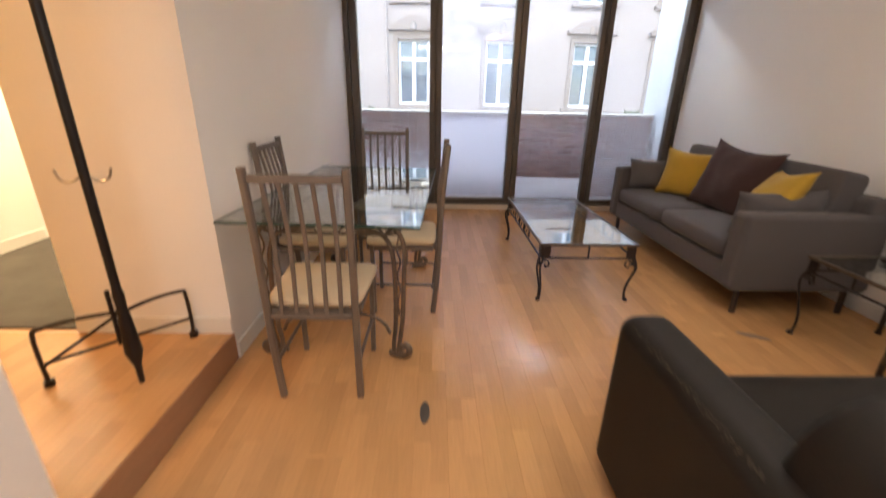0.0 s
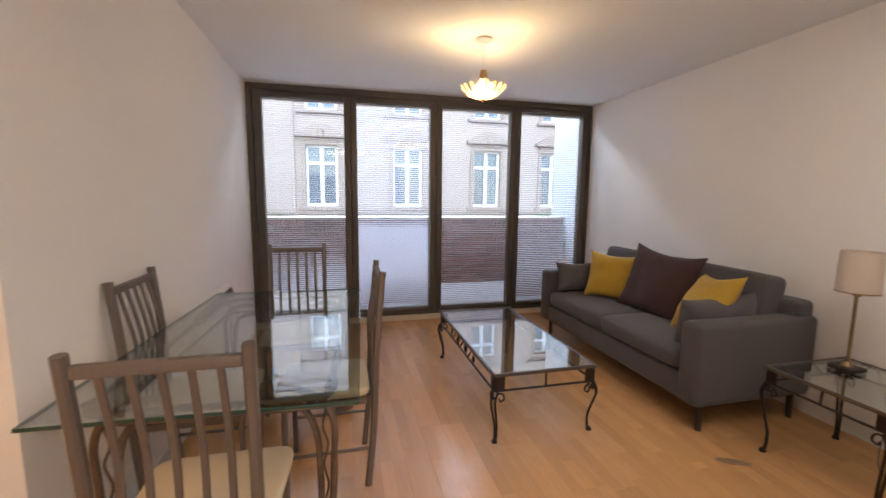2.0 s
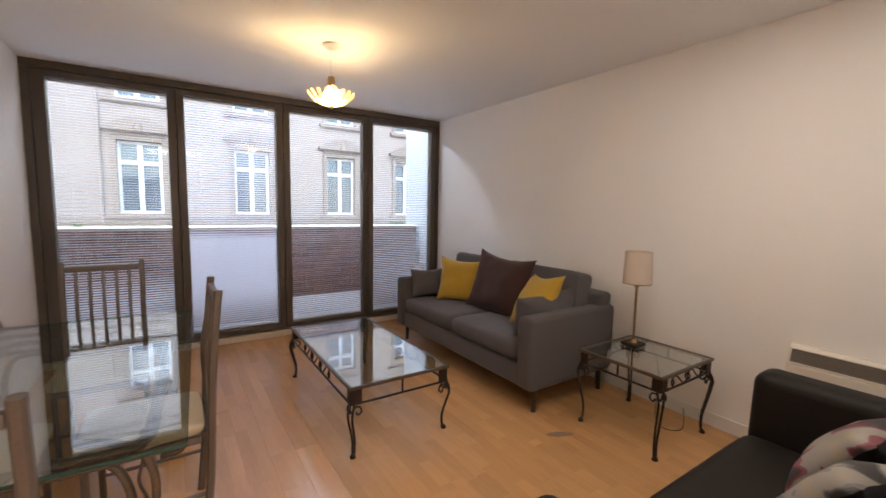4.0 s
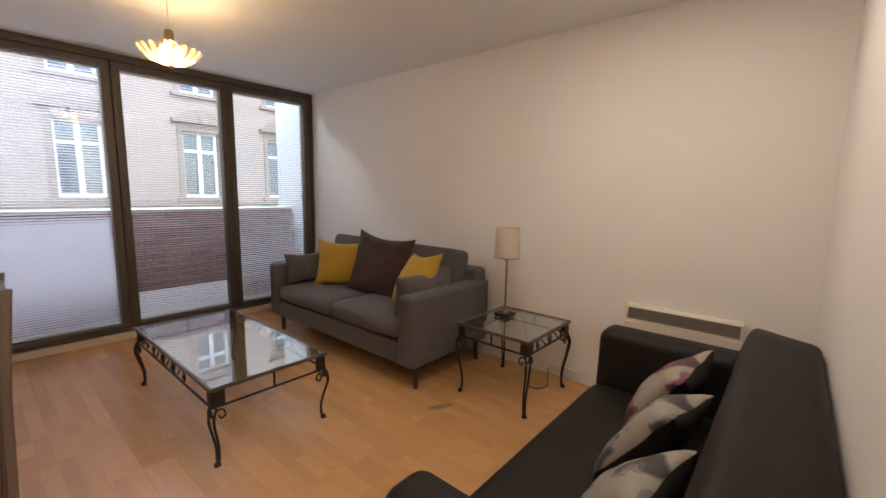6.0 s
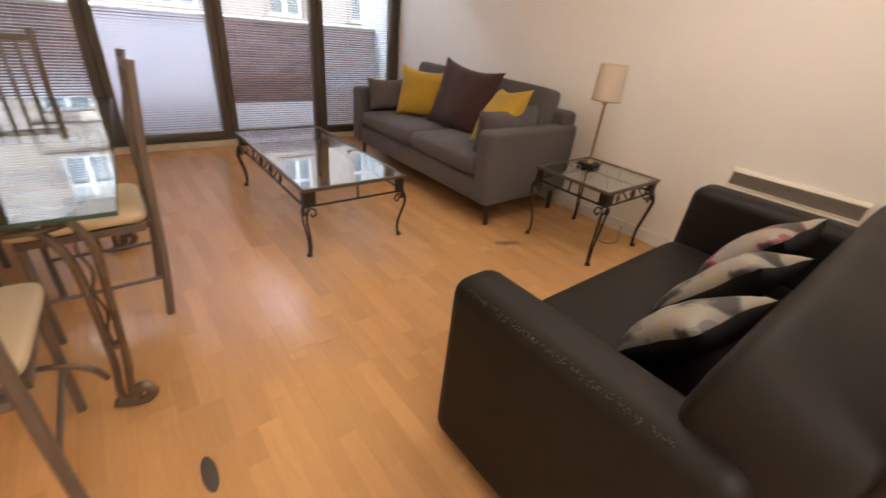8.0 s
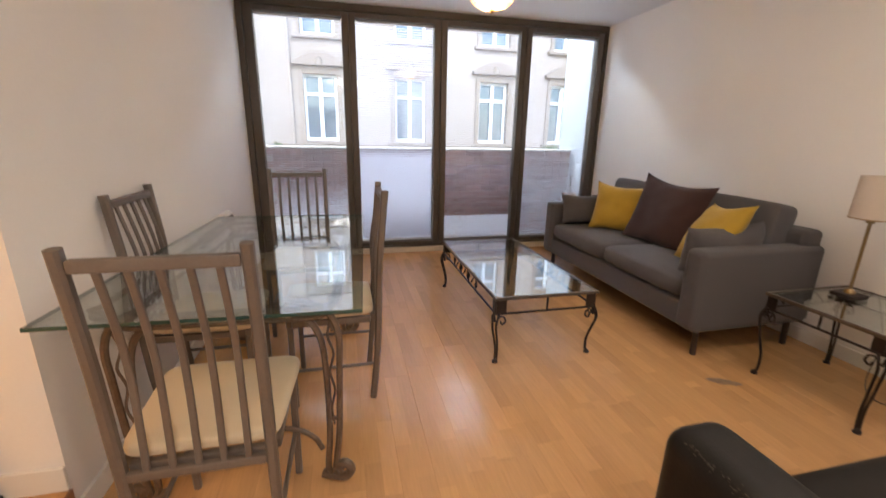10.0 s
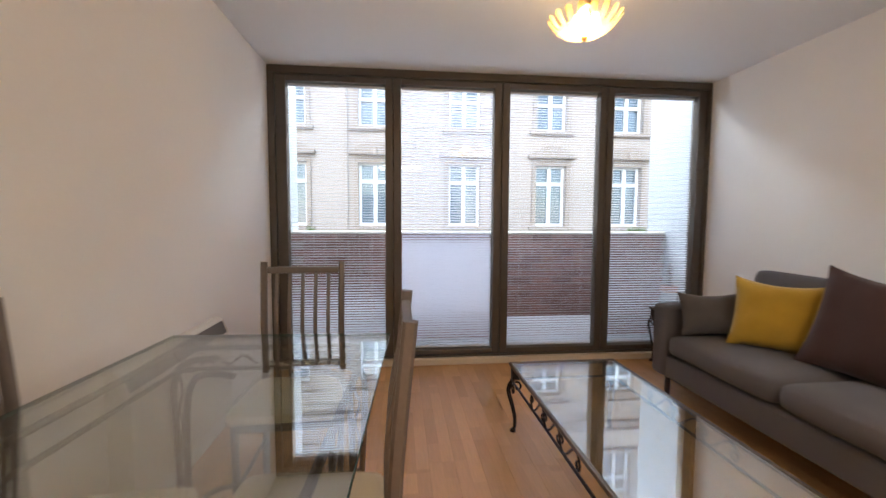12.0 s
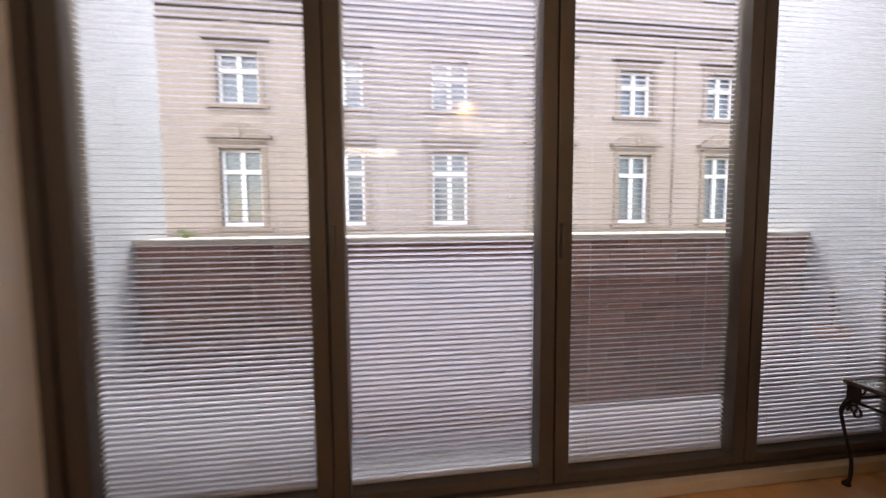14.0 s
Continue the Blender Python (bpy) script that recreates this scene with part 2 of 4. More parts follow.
sk = boxes((-2.709, -2.696, 3.26, 5.99, STEP, STEP + 0.085), bevel=0.003)
tagged(part("baseboard_bedroom", sk, M_SKIRT), "white painted skirting board above dark carpet", "baseboard", kind="structure")

# window base strip
st = boxes((XL + 0.015, XR - 0.015, 6.085, 6.155, 0.0, 0.052), bevel=0.004)
tagged(part("trim_window_base", st, M_SILL), "pale beige timber strip under the window wall", "trim", kind="structure")

# step riser
rs = boxes((XL - 0.02, XL + 0.004, 2.14, 3.094, 0.0, STEP - 0.003), bevel=0.002)
tagged(part("step_riser", rs, M_RISER), "reddish brown timber riser of the hall step", "step", kind="structure")


# ---- the window wall: four panels with blinds inside the glazing ----
PANES = [(-0.512, 0.254), (0.381, 1.144), (1.274, 2.052), (2.174, 2.940)]
GZ0, GZ1 = 0.112, 2.272
rows = [(XL, XR, 6.125, 6.275, 2.325, ZC), (XL, XR, 6.125, 6.275, 0.052, 0.068)]
head = boxes(*rows, (XL, XL + 0.05, 6.125, 6.275, 0.068, 2.325), (XR - 0.03, XR, 6.125, 6.275, 0.068, 2.325), bevel=0.003)
win = thing("window_1", "full-width bronze aluminium window wall of four glazed panels", "window", kind="structure")
part("window_frame", head, M_FRAME, win, weighted=True)
edges = [XL + 0.052, *[(p[1] + q[0]) / 2 for p, q in zip(PANES, PANES[1:])], XR - 0.032]
for i, (a, b) in enumerate(PANES):
    l, r = edges[i] + 0.003, edges[i + 1] - 0.003
    leaf = boxes((l, a, 6.14, 6.235, 0.072, 2.321), (b, r, 6.14, 6.235, 0.072, 2.321), (a, b, 6.14, 6.235, 0.072, GZ0), (a, b, 6.14, 6.235, GZ1, 2.321), bevel=0.004)
    sash = part("sash", leaf, M_FRAME, win, weighted=True)
    for yy in (6.182, 6.222):
        pane = part("pane", boxes((a + 0.001, b - 0.001, yy, yy + 0.004, GZ0 + 0.001, GZ1 - 0.001)), M_GLASS, sash, smooth=0)
        pane.visible_shadow = False
    if i in (1, 2):
        hd = boxes((l + 0.012, l + 0.03, 6.122, 6.1395, 1.02, 1.16), bevel=0.004)
        part("handle", hd, M_FRAME, sash)

for q in edges[1:-1]:
    part("gasket", boxes((q - 0.010, q + 0.010, 6.2355, 6.244, 0.072, 2.321)), M_FRAME, win, smooth=0)

# tilt of the slats by panel, and where it changes with height
def ease(z, low, high, at_low, at_high):
    return at_low + (at_high - at_low) * min(1.0, max(0.0, (z - low) / (high - low)))


TILTS = [lambda z: ease(z, 0.25, 0.75, 29.0, 6.0),
         lambda z: ease(z, 0.98, 1.10, ease(z, 0.16, 0.45, -52.0, -70.0), -14.0),
         lambda z: 30.0 if z < 0.38 else (-9.0 if z < 0.92 else 5.0),
         lambda z: ease(z, 0.3, 1.2, 11.0, 13.0)]
PITCH = 0.0214
for i, (a, b) in enumerate(PANES):
    w = b - a - 0.012
    blind = thing("venetian_blind", "silver-white venetian blind with narrow slats inside the glazing", "blind", pose((a + b) / 2, 6.204, 0), group="window blinds")
    part("headrail", boxes((-w / 2, w / 2, -0.010, 0.010, GZ1 - 0.022, GZ1 - 0.003), bevel=0.002), M_SLAT, blind)
    part("bottom_rail", boxes((-w / 2, w / 2, -0.009, 0.009, GZ0 + 0.006, GZ0 + 0.020), bevel=0.002), M_SLAT, blind)
    for sx in (-w * 0.36, w * 0.36):
        part("ladder_cord", tubes([(sx, 0, GZ0 + 0.02), (sx, 0, GZ1 - 0.02)], r=0.0008, n=4), M_SLAT, blind)
    if i in (1, 2):
        beads, low_end = bmesh.new(), (GZ0 + 0.03 if i == 1 else 0.94)
        for k in range(int((GZ1 - 0.03 - low_end) / 0.014)):
            q = bmesh.ops.create_icosphere(beads, subdivisions=1, radius=0.0032)["verts"]
            bmesh.ops.translate(beads, verts=q, vec=(w / 2 - 0.014, -0.0155, low_end + k * 0.014))
        part("bead_chain", beads, M_FRAME, blind, "dark bead chain", smooth=0)
    bm = bmesh.new()
    vs = []
    for q in range(5):
        u = -0.5 + q / 4
        vs.append([bm.verts.new((sx * w / 2, u * 0.0240, 0.0022 * (1 - 4 * u * u))) for sx in (-1, 1)])
    for p0, p1 in zip(vs, vs[1:]):
        bm.faces.new((p0[0], p0[1], p1[1], p1[0]))
    bmesh.ops.solidify(bm, geom=bm.faces[:], thickness=0.0008)
    bmesh.ops.recalc_face_normals(bm, faces=bm.faces[:])
    slat = finish(bm, "slat", M_SLAT, 60)
    z = GZ0 + 0.034
    while z < GZ1 - 0.03:
        ob = new("slat", slat.copy())
        ob.parent = blind
        ob.matrix_basis = pose(0, 0, z, TILTS[i](z), 0, 0)
        z += PITCH


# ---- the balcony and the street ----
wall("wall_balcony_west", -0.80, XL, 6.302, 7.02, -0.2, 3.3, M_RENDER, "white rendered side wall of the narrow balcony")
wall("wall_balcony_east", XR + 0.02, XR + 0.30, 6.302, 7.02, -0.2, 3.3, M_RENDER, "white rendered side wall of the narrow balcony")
tagged(part("floor_balcony", boxes((XL, XR + 0.019, 6.28, 6.72, -0.15, 0.03)), M_PAVE, smooth=0), "pale paved floor of the narrow balcony", "floor", kind="structure")
par = thing("parapet", "red-brown brick balcony parapet with pale coping", "parapet", kind="structure")
part("core", boxes((XL + 0.001, XR + 0.019, 6.724, 7.0, -0.2, 1.03)), M_MORTAR, par, smooth=0)
part("coping", boxes((XL + 0.001, XR + 0.019, 6.70, 7.03, 1.062, 1.088), bevel=0.006), M_COPING, par, "pale coping stones", weighted=True)
brick_full = finish(boxes((-0.1, 0.1, -0.012, 0.012, -0.0315, 0.0315), bevel=0.003, seg=1), "brick", M_BRICK, 0)

# facade across the street
FY = 15.34
FX = [-8.05, -5.45, -2.86, -0.38, 2.33, 5.07, 7.58, 10.25, 12.9, 15.5]
fac = thing("apartment_building", "pale limestone apartment building with pedimented sash windows", "building")
GROUND = -3.4


def facade_wall():
    bm = bmesh.new()
    rows = [(1.03, 2.92), (3.99, 5.24), (7.3, 8.8)]
    x0, x1 = -9.6, 17.0
    zs = [GROUND] + [z for r in rows for z in r] + [10.5]
    for k in range(0, len(zs) - 1, 2):
        box(bm, x0, x1, FY, FY + 0.5, zs[k], zs[k + 1])
    for z0, z1 in rows:
        cut = [x0] + [q for x in FX for q in (x - 0.48, x + 0.48)] + [x1]
        for k in range(0, len(cut), 2):
            box(bm, cut[k], cut[k + 1], FY, FY + 0.5, z0, z1)
    return bm


part("wall", facade_wall(), M_STONE, fac, smooth=0)
part("roof", boxes((-9.8, 17.2, FY - 0.2, FY + 6, 10.5, 10.9), bevel=0.05), M_ROOF, fac)
part("lower_ledge", boxes((-9.6, 17, FY - 0.09, FY - 0.001, 0.78, 0.94), (-9.6, 17, FY - 0.05, FY - 0.001, 0.62, 0.78), bevel=0.02), M_STONE2, fac)
part("cornice", boxes((-9.6, 17, FY - 0.35, FY - 0.001, 6.35, 6.50), (-9.6, 17, FY - 0.2, FY - 0.001, 6.18, 6.35), (-9.6, 17, FY - 0.08, FY - 0.001, 5.9, 6.0), bevel=0.03), M_STONE2, fac)
for q in (-1.2, 8.75):
    part("downpipe", tubes([(q, FY - 0.06, GROUND), (q, FY - 0.06, 6.1)], r=0.04), M_STONE, fac)


def far_window(x, z0, z1, transom, pediment):
    w = thing("window", "", "", pose(x, FY, 0))
    w.parent = fac
    h = 0.48
    surround = boxes((-h - 0.14, -h, -0.05, -0.001, z0 - 0.02, z1 + 0.12), (h, h + 0.14, -0.05, -0.001, z0 - 0.02, z1 + 0.12), (-h, h, -0.05, -0.001, z1, z1 + 0.12), bevel=0.012)
    part("surround", surround, M_STONE2, w)
    part("sill", boxes((-h - 0.24, h + 0.24, -0.14, -0.001, z0 - 0.13, z0 - 0.021), bevel=0.015), M_STONE2, w)
    if pediment:
        bm = boxes((-h - 0.28, h + 0.28, -0.20, -0.001, z1 + 0.22, z1 + 0.32), (-h - 0.10, h + 0.10, -0.07, -0.001, z1 + 0.122, z1 + 0.218), bevel=0.012)
        arc = [(-h - 0.2 + 2 * (h + 0.2) * j / 12, 0.30 * math.sin(math.pi * j / 12)) for j in range(13)]
        f = [bm.verts.new((a, -0.16, z1 + 0.322 + b)) for a, b in arc]
        g = [bm.verts.new((a, -0.001, z1 + 0.322 + b)) for a, b in arc]
        for j in range(12):
            bm.faces.new((f[j], g[j], g[j + 1], f[j + 1]))
        bm.faces.new(f)
        part("pediment", bm, M_STONE2, w)
        part("keystone", lathe([(0.0, 0.0), (0.11, 0.02), (0.13, 0.12), (0.07, 0.24), (0.0, 0.27)], 10, (0, -0.14, z1 + 0.20)), M_STONE2, w)
    fr = boxes((-h, -h + 0.07, 0.16, 0.22, z0, z1), (h - 0.07, h, 0.16, 0.22, z0, z1), (-h + 0.07, h - 0.07, 0.16, 0.22, z0, z0 + 0.08), (-h + 0.07, h - 0.07, 0.16, 0.22, z1 - 0.07, z1),
               (-0.055, 0.055, 0.15, 0.22, z0 + 0.08, z1 - 0.07), (-h + 0.07, -0.055, 0.15, 0.22, transom - 0.05, transom + 0.05), (0.055, h - 0.07, 0.15, 0.22, transom - 0.05, transom + 0.05))
    part("window_frame", fr, M_WHITEWOOD, w, smooth=0)
    part("pane", boxes((-h, h, 0.23, 0.24, z0, z1)), M_PANE, w, smooth=0)
    return w


low = far_window(FX[0], 1.03, 2.92, 2.37, True)
mid = far_window(FX[0], 3.99, 5.24, 4.80, True)
top = far_window(FX[0], 7.3, 8.8, 8.3, False)
for x in FX[1:]:
    for w in (low, mid, top):
        copy_thing(w, pose(x, FY, 0))

# street
tagged(part("ground", boxes((-400, 400, 7.2, 600, GROUND - 0.3, GROUND)), M_ASPHALT, smooth=0), "grey asphalt street below the balcony", "ground", kind="structure")
tagged(part("pavement", boxes((-60, 60, FY - 2.2, FY - 0.001, GROUND, GROUND + 0.12), bevel=0.02), M_PAVE, smooth=0), "pale stone pavement along the building", "pavement", kind="structure")


# ---- floors ----
tagged(part("floor", boxes((XL, XR, -1.0, 6.124, -0.15, -0.006)), M_JOINT, smooth=0), "pale orange-brown laminate plank floor", "floor", kind="structure")
tagged(part("floor_hall", boxes((-3.05, XL - 0.021, -1.0, 3.119, -0.15, STEP - 0.006)), M_JOINT, smooth=0), "pale orange-brown laminate plank floor of the hall", "floor", kind="structure")
tagged(part("floor_bedroom", boxes((-2.709, -1.376, 3.12, 6.0, -0.15, STEP + 0.004)), M_CARPET, smooth=0), "dark grey-brown carpet of the bedroom", "floor", kind="structure")
PW, PL = 0.128, 0.92
plank_meshes = {}


def lay(parent, x0, x1, y0, y1, z):
    x = x0
    while x < x1 - 0.004:
        w = min(PW, x1 - x)
        y = y0 - random.uniform(0.05, 0.9) * PL
        while y < y1 - 0.004:
            a, b = max(y, y0), min(y + PL, y1)
            if b - a > 0.02:
                key = (round(w, 3), round(b - a, 2))
                if key not in plank_meshes:
                    hw, hl = key[0] / 2 - 0.0001, (b - a) / 2 - 0.0001
                    plank_meshes[key] = finish(boxes((-hw, hw, -hl, hl, -0.006, 0), bevel=0.0003, seg=1), "plank", M_PLANK, 0)
                ob = new("plank", plank_meshes[key])
                ob.parent = parent
                ob.matrix_basis = pose(x + w / 2, (a + b) / 2, z, 0, 0, random.choice((0, 180)))
            y += PL
        x += PW

# ---- materials of the things ----
M_CHAIR = mat("taupe_painted_metal", (0.165, 0.130, 0.104), 0.42, metal=0.25, vary=0.12, scale=8, fine=120, bump=0.05)
M_SEAT = mat("cream_seat_fabric", (0.66, 0.53, 0.35), 0.9, vary=0.06, scale=6, fine=350, bump=0.25, sheen=0.2)
M_BRONZE = mat("antique_bronze_iron", (0.17, 0.125, 0.09), 0.4, metal=0.6, vary=0.3, scale=18, fine=90, bump=0.2)
M_IRON = mat("dark_wrought_iron", (0.035, 0.024, 0.020), 0.45, metal=0.5, vary=0.3, scale=20, fine=110, bump=0.25)
M_RIM = mat("worn_table_rim", (0.14, 0.11, 0.085), 0.35, metal=0.6, vary=0.25, scale=20, fine=90, bump=0.1)
M_GREY = mat("grey_sofa_fabric", (0.098, 0.087, 0.088), 0.95, vary=0.10, scale=5, fine=420, bump=0.35, sheen=0.1)
M_YELLOW = mat("mustard_velvet", (0.46, 0.28, 0.022), 0.85, vary=0.18, scale=7, fine=300, bump=0.3, sheen=0.15)
M_BROWN = mat("brown_cushion_fabric", (0.048, 0.020, 0.016), 0.9, vary=0.15, scale=7, fine=300, bump=0.3, sheen=0.08)
M_LEATHER = mat("black_leather", (0.0115, 0.0090, 0.0072), 0.58, spec=0.28, vary=0.25, scale=5, fine=220, bump=0.10)
M_SEAM = mat("worn_leather_seam", (0.036, 0.023, 0.008), 0.7, vary=0.6, scale=30, fine=90, bump=0.3)
M_DARKWOOD = mat("dark_wood_leg", (0.03, 0.018, 0.012), 0.4, vary=0.2)
M_SHADE = mat("beige_lamp_shade", (0.62, 0.52, 0.42), 0.9, vary=0.05, scale=8, fine=300, bump=0.2)
M_BRASS = mat("aged_brass", (0.35, 0.24, 0.12), 0.35, metal=0.85, vary=0.15)
M_STEEL = mat("brushed_steel", (0.40, 0.38, 0.35), 0.3, metal=0.9, vary=0.1)
M_HEAT = mat("cream_heater_enamel", (0.72, 0.66, 0.56), 0.4, vary=0.02, bump=0.01)
M_GRILLE = mat("dark_heater_grille", (0.15, 0.125, 0.10), 0.5, metal=0.3, vary=0.1)
M_BLACK = mat("black_iron_pole", (0.012, 0.010, 0.010), 0.4, metal=0.3, vary=0.2)
M_CABLE = mat("brown_cable", (0.10, 0.07, 0.045), 0.6)
M_MARK = mat("dark_floor_plate", (0.10, 0.085, 0.075), 0.5, metal=0.3, vary=0.2)
M_STAIN = mat("floor_stain_brown", (0.24, 0.145, 0.08), 0.45, vary=0.35, scale=30, fine=90, bump=0.0)
M_TERRACOTTA = mat("terracotta", (0.36, 0.17, 0.10), 0.8, vary=0.15)
M_SHRUB = mat("shrub_leaf", (0.20, 0.13, 0.07), 0.8, vary=0.5, scale=14)
M_LEAF = mat("weed_leaf", (0.10, 0.16, 0.03), 0.8, vary=0.3)


def floral(name, mid, scale):
    m = bpy.data.materials.new(name)
    m.use_nodes = True
    n, l = m.node_tree.nodes, m.node_tree.links
    tc = n.new("ShaderNodeTexCoord")
    nz = n.new("ShaderNodeTexNoise")
    nz.inputs["Scale"].default_value, nz.inputs["Detail"].default_value, nz.inputs["Distortion"].default_value = scale, 1.5, 0.7
    l.new(tc.outputs["Object"], nz.inputs["Vector"])
    r = n.new("ShaderNodeValToRGB")
    r.color_ramp.interpolation = "CONSTANT"
    e = r.color_ramp.elements
    e[0].position, e[0].color = 0.0, (0.05, 0.046, 0.045, 1)
    e[1].position, e[1].color = 0.60, (0.36, 0.30, 0.22, 1)
    for p, c in ((0.39, mid[0]), (0.44, mid[1]), (0.49, (0.33, 0.30, 0.26, 1))):
        q = e.new(p)
        q.color = c
    l.new(nz.outputs["Fac"], r.inputs["Fac"])
    b = n["Principled BSDF"]
    b.inputs["Roughness"].default_value = 0.6
    l.new(r.outputs["Color"], b.inputs["Base Color"])
    f = n.new("ShaderNodeTexNoise")
    f.inputs["Scale"].default_value = 300
    bp = n.new("ShaderNodeBump")
    bp.inputs["Strength"].default_value, bp.inputs["Distance"].default_value = 0.2, 0.01
    l.new(tc.outputs["Object"], f.inputs["Vector"])
    l.new(f.outputs["Fac"], bp.inputs["Height"])
    l.new(bp.outputs["Normal"], b.inputs["Normal"])
    return m


M_FLORAL = floral("floral_cushion_fabric", ((0.10, 0.095, 0.095, 1), (0.21, 0.195, 0.185, 1)), 9.0)
M_PLUM = floral("plum_floral_fabric", ((0.13, 0.04, 0.05, 1), (0.26, 0.085, 0.10, 1)), 8.0)
M_BLACKCLOTH = mat("black_cushion_cloth", (0.012, 0.011, 0.011), 0.95, vary=0.2, bump=0.2)


def bowl_glass():
    m = bpy.data.materials.new("amber_pendant_glass")
    m.use_nodes = True
    n, l = m.node_tree.nodes, m.node_tree.links
    n.remove(n["Principled BSDF"])
    tr, tp, gl = n.new("ShaderNodeBsdfTranslucent"), n.new("ShaderNodeBsdfTransparent"), n.new("ShaderNodeBsdfGlossy")
    tr.inputs["Color"].default_value = (0.86, 0.62, 0.32, 1)
    tp.inputs["Color"].default_value = (0.95, 0.80, 0.52, 1)
    gl.inputs["Roughness"].default_value = 0.1
    m1, m2 = n.new("ShaderNodeMixShader"), n.new("ShaderNodeMixShader")
    m1.inputs["Fac"].default_value, m2.inputs["Fac"].default_value = 0.45, 0.10
    l.new(tr.outputs[0], m1.inputs[1])
    l.new(tp.outputs[0], m1.inputs[2])
    l.new(m1.outputs[0], m2.inputs[1])
    l.new(gl.outputs[0], m2.inputs[2])
    l.new(m2.outputs[0], n["Material Output"].inputs["Surface"])
    return m


M_BOWL = bowl_glass()
M_BULB = bpy.data.materials.new("lit_bulb")
M_BULB.use_nodes = True
M_BULB.node_tree.nodes["Principled BSDF"].inputs["Emission Color"].default_value = (1, 0.80, 0.50, 1)
M_BULB.node_tree.nodes["Principled BSDF"].inputs["Emission Strength"].default_value = 5


# ---- shapes ----
def bar(bm, pts, w, d, bevel=0.25):
    """A bar of section w (along x) by d, swept through points that lie near one yz plane."""
    p = [Vector(q) for q in pts]
    rings = []
    ex = Vector((1, 0, 0))
    for i, q in enumerate(p):
        t = (p[min(i + 1, len(p) - 1)] - p[max(i - 1, 0)]).normalized()
        ny = t.cross(ex).normalized()
        c = bevel * min(w, d)
        prof = [(-w / 2 + c, -d / 2), (w / 2 - c, -d / 2), (w / 2, -d / 2 + c), (w / 2, d / 2 - c), (w / 2 - c, d / 2), (-w / 2 + c, d / 2), (-w / 2, d / 2 - c), (-w / 2, -d / 2 + c)]
        rings.append([bm.verts.new(q + ex * a + ny * b) for a, b in prof])
    for a, b in zip(rings, rings[1:]):
        for j in range(8):
            bm.faces.new((a[j], a[(j + 1) % 8], b[(j + 1) % 8], b[j]))
    bm.faces.new(rings[0][::-1])
    bm.faces.new(rings[-1])
    bmesh.ops.recalc_face_normals(bm, faces=bm.faces[:])
    return bm


def bars(*runs, w=0.02, d=0.02):
    bm = bmesh.new()
    for run in runs:
        bar(bm, run, w, d)
    return bm


def puff(w, d, h, ex=0.22, ez=0.45, n=28, m=14, at=(0, 0, 0), rough=0.0, seed=0.0):
    """A soft upholstered block: a squared-off ellipsoid, with a little unevenness."""
    bm = bmesh.new()

    def sp(v, e):
        return math.copysign(abs(v) ** e, v)
    rings = []
    for i in range(1, m):
        th = -math.pi / 2 + math.pi * i / m
        ring = []
        for j in range(n):
            ph = 2 * math.pi * (j + 0.5) / n
            v = Vector((w / 2 * sp(math.cos(th), ez) * sp(math.cos(ph), ex), d / 2 * sp(math.cos(th), ez) * sp(math.sin(ph), ex), h / 2 * sp(math.sin(th), ez)))
            if rough:
                v += rough * noise.noise_vector(v * 5 + Vector((seed, 0, 0)))
            ring.append(bm.verts.new(v + Vector(at)))
        rings.append(ring)
    for a, b in zip(rings, rings[1:]):
        for j in range(n):
            bm.faces.new((a[j], a[(j + 1) % n], b[(j + 1) % n], b[j]))
    bm.faces.new(rings[0][::-1])
    bm.faces.new(rings[-1])
    return bm


def pillow(w, h, t, seed=0.0, n=18, sag=0.05):
    """A scatter cushion in the xz plane with pointed corners, facing -y."""
    bm = bmesh.new()
    sides = []
    for s in (-1, 1):
        grid = []
        for i in range(n + 1):
            row = []
            for j in range(n + 1):
                u, v = -1 + 2 * i / n, -1 + 2 * j / n
                k = (1 - abs(u) ** 2.6) ** 0.55 * (1 - abs(v) ** 2.6) ** 0.55 if abs(u) < 1 and abs(v) < 1 else 0
                x = u * w / 2 * (1 - 0.09 * (1 - v * v))
                z = v * h / 2 * (1 - 0.09 * (1 - u * u)) - sag * h * (1 - u * u) * max(v, 0) ** 2
                q = Vector((x * 4 + seed, z * 4, s))
                y = s * k * t / 2 * (1 + 0.35 * noise.noise(q)) + 0.010 * noise.noise(Vector((x * 11 + seed, z * 11, 3)))
                row.append((x, y, z))
            grid.append(row)
        sides.append(grid)
    va = [[bm.verts.new(c) for c in r] for r in sides[0]]
    vb = [[va[i][j] if i in (0, n) or j in (0, n) else bm.verts.new(sides[1][i][j]) for j in range(n + 1)] for i in range(n + 1)]
    for i in range(n):
        for j in range(n):
            bm.faces.new((va[i][j], va[i + 1][j], va[i + 1][j + 1], va[i][j + 1]))
            bm.faces.new((vb[i][j], vb[i][j + 1], vb[i + 1][j + 1], vb[i + 1][j]))
    bmesh.ops.recalc_face_normals(bm, faces=bm.faces[:])
    return bm


def cushion(label, w, h, t, m, material, seed=0.0, category="cushion", back=None):
    bm = pillow(w, h, t, seed)
    me = finish(bm, "cushion", material, 80)
    if back:
        me.materials.append(back)
        for f in me.polygons:
            if f.center.y > 0.0:
                f.material_index = 1
    ob = new("cushion", me)
    ob.matrix_basis = m
    return tagged(ob, label, category)


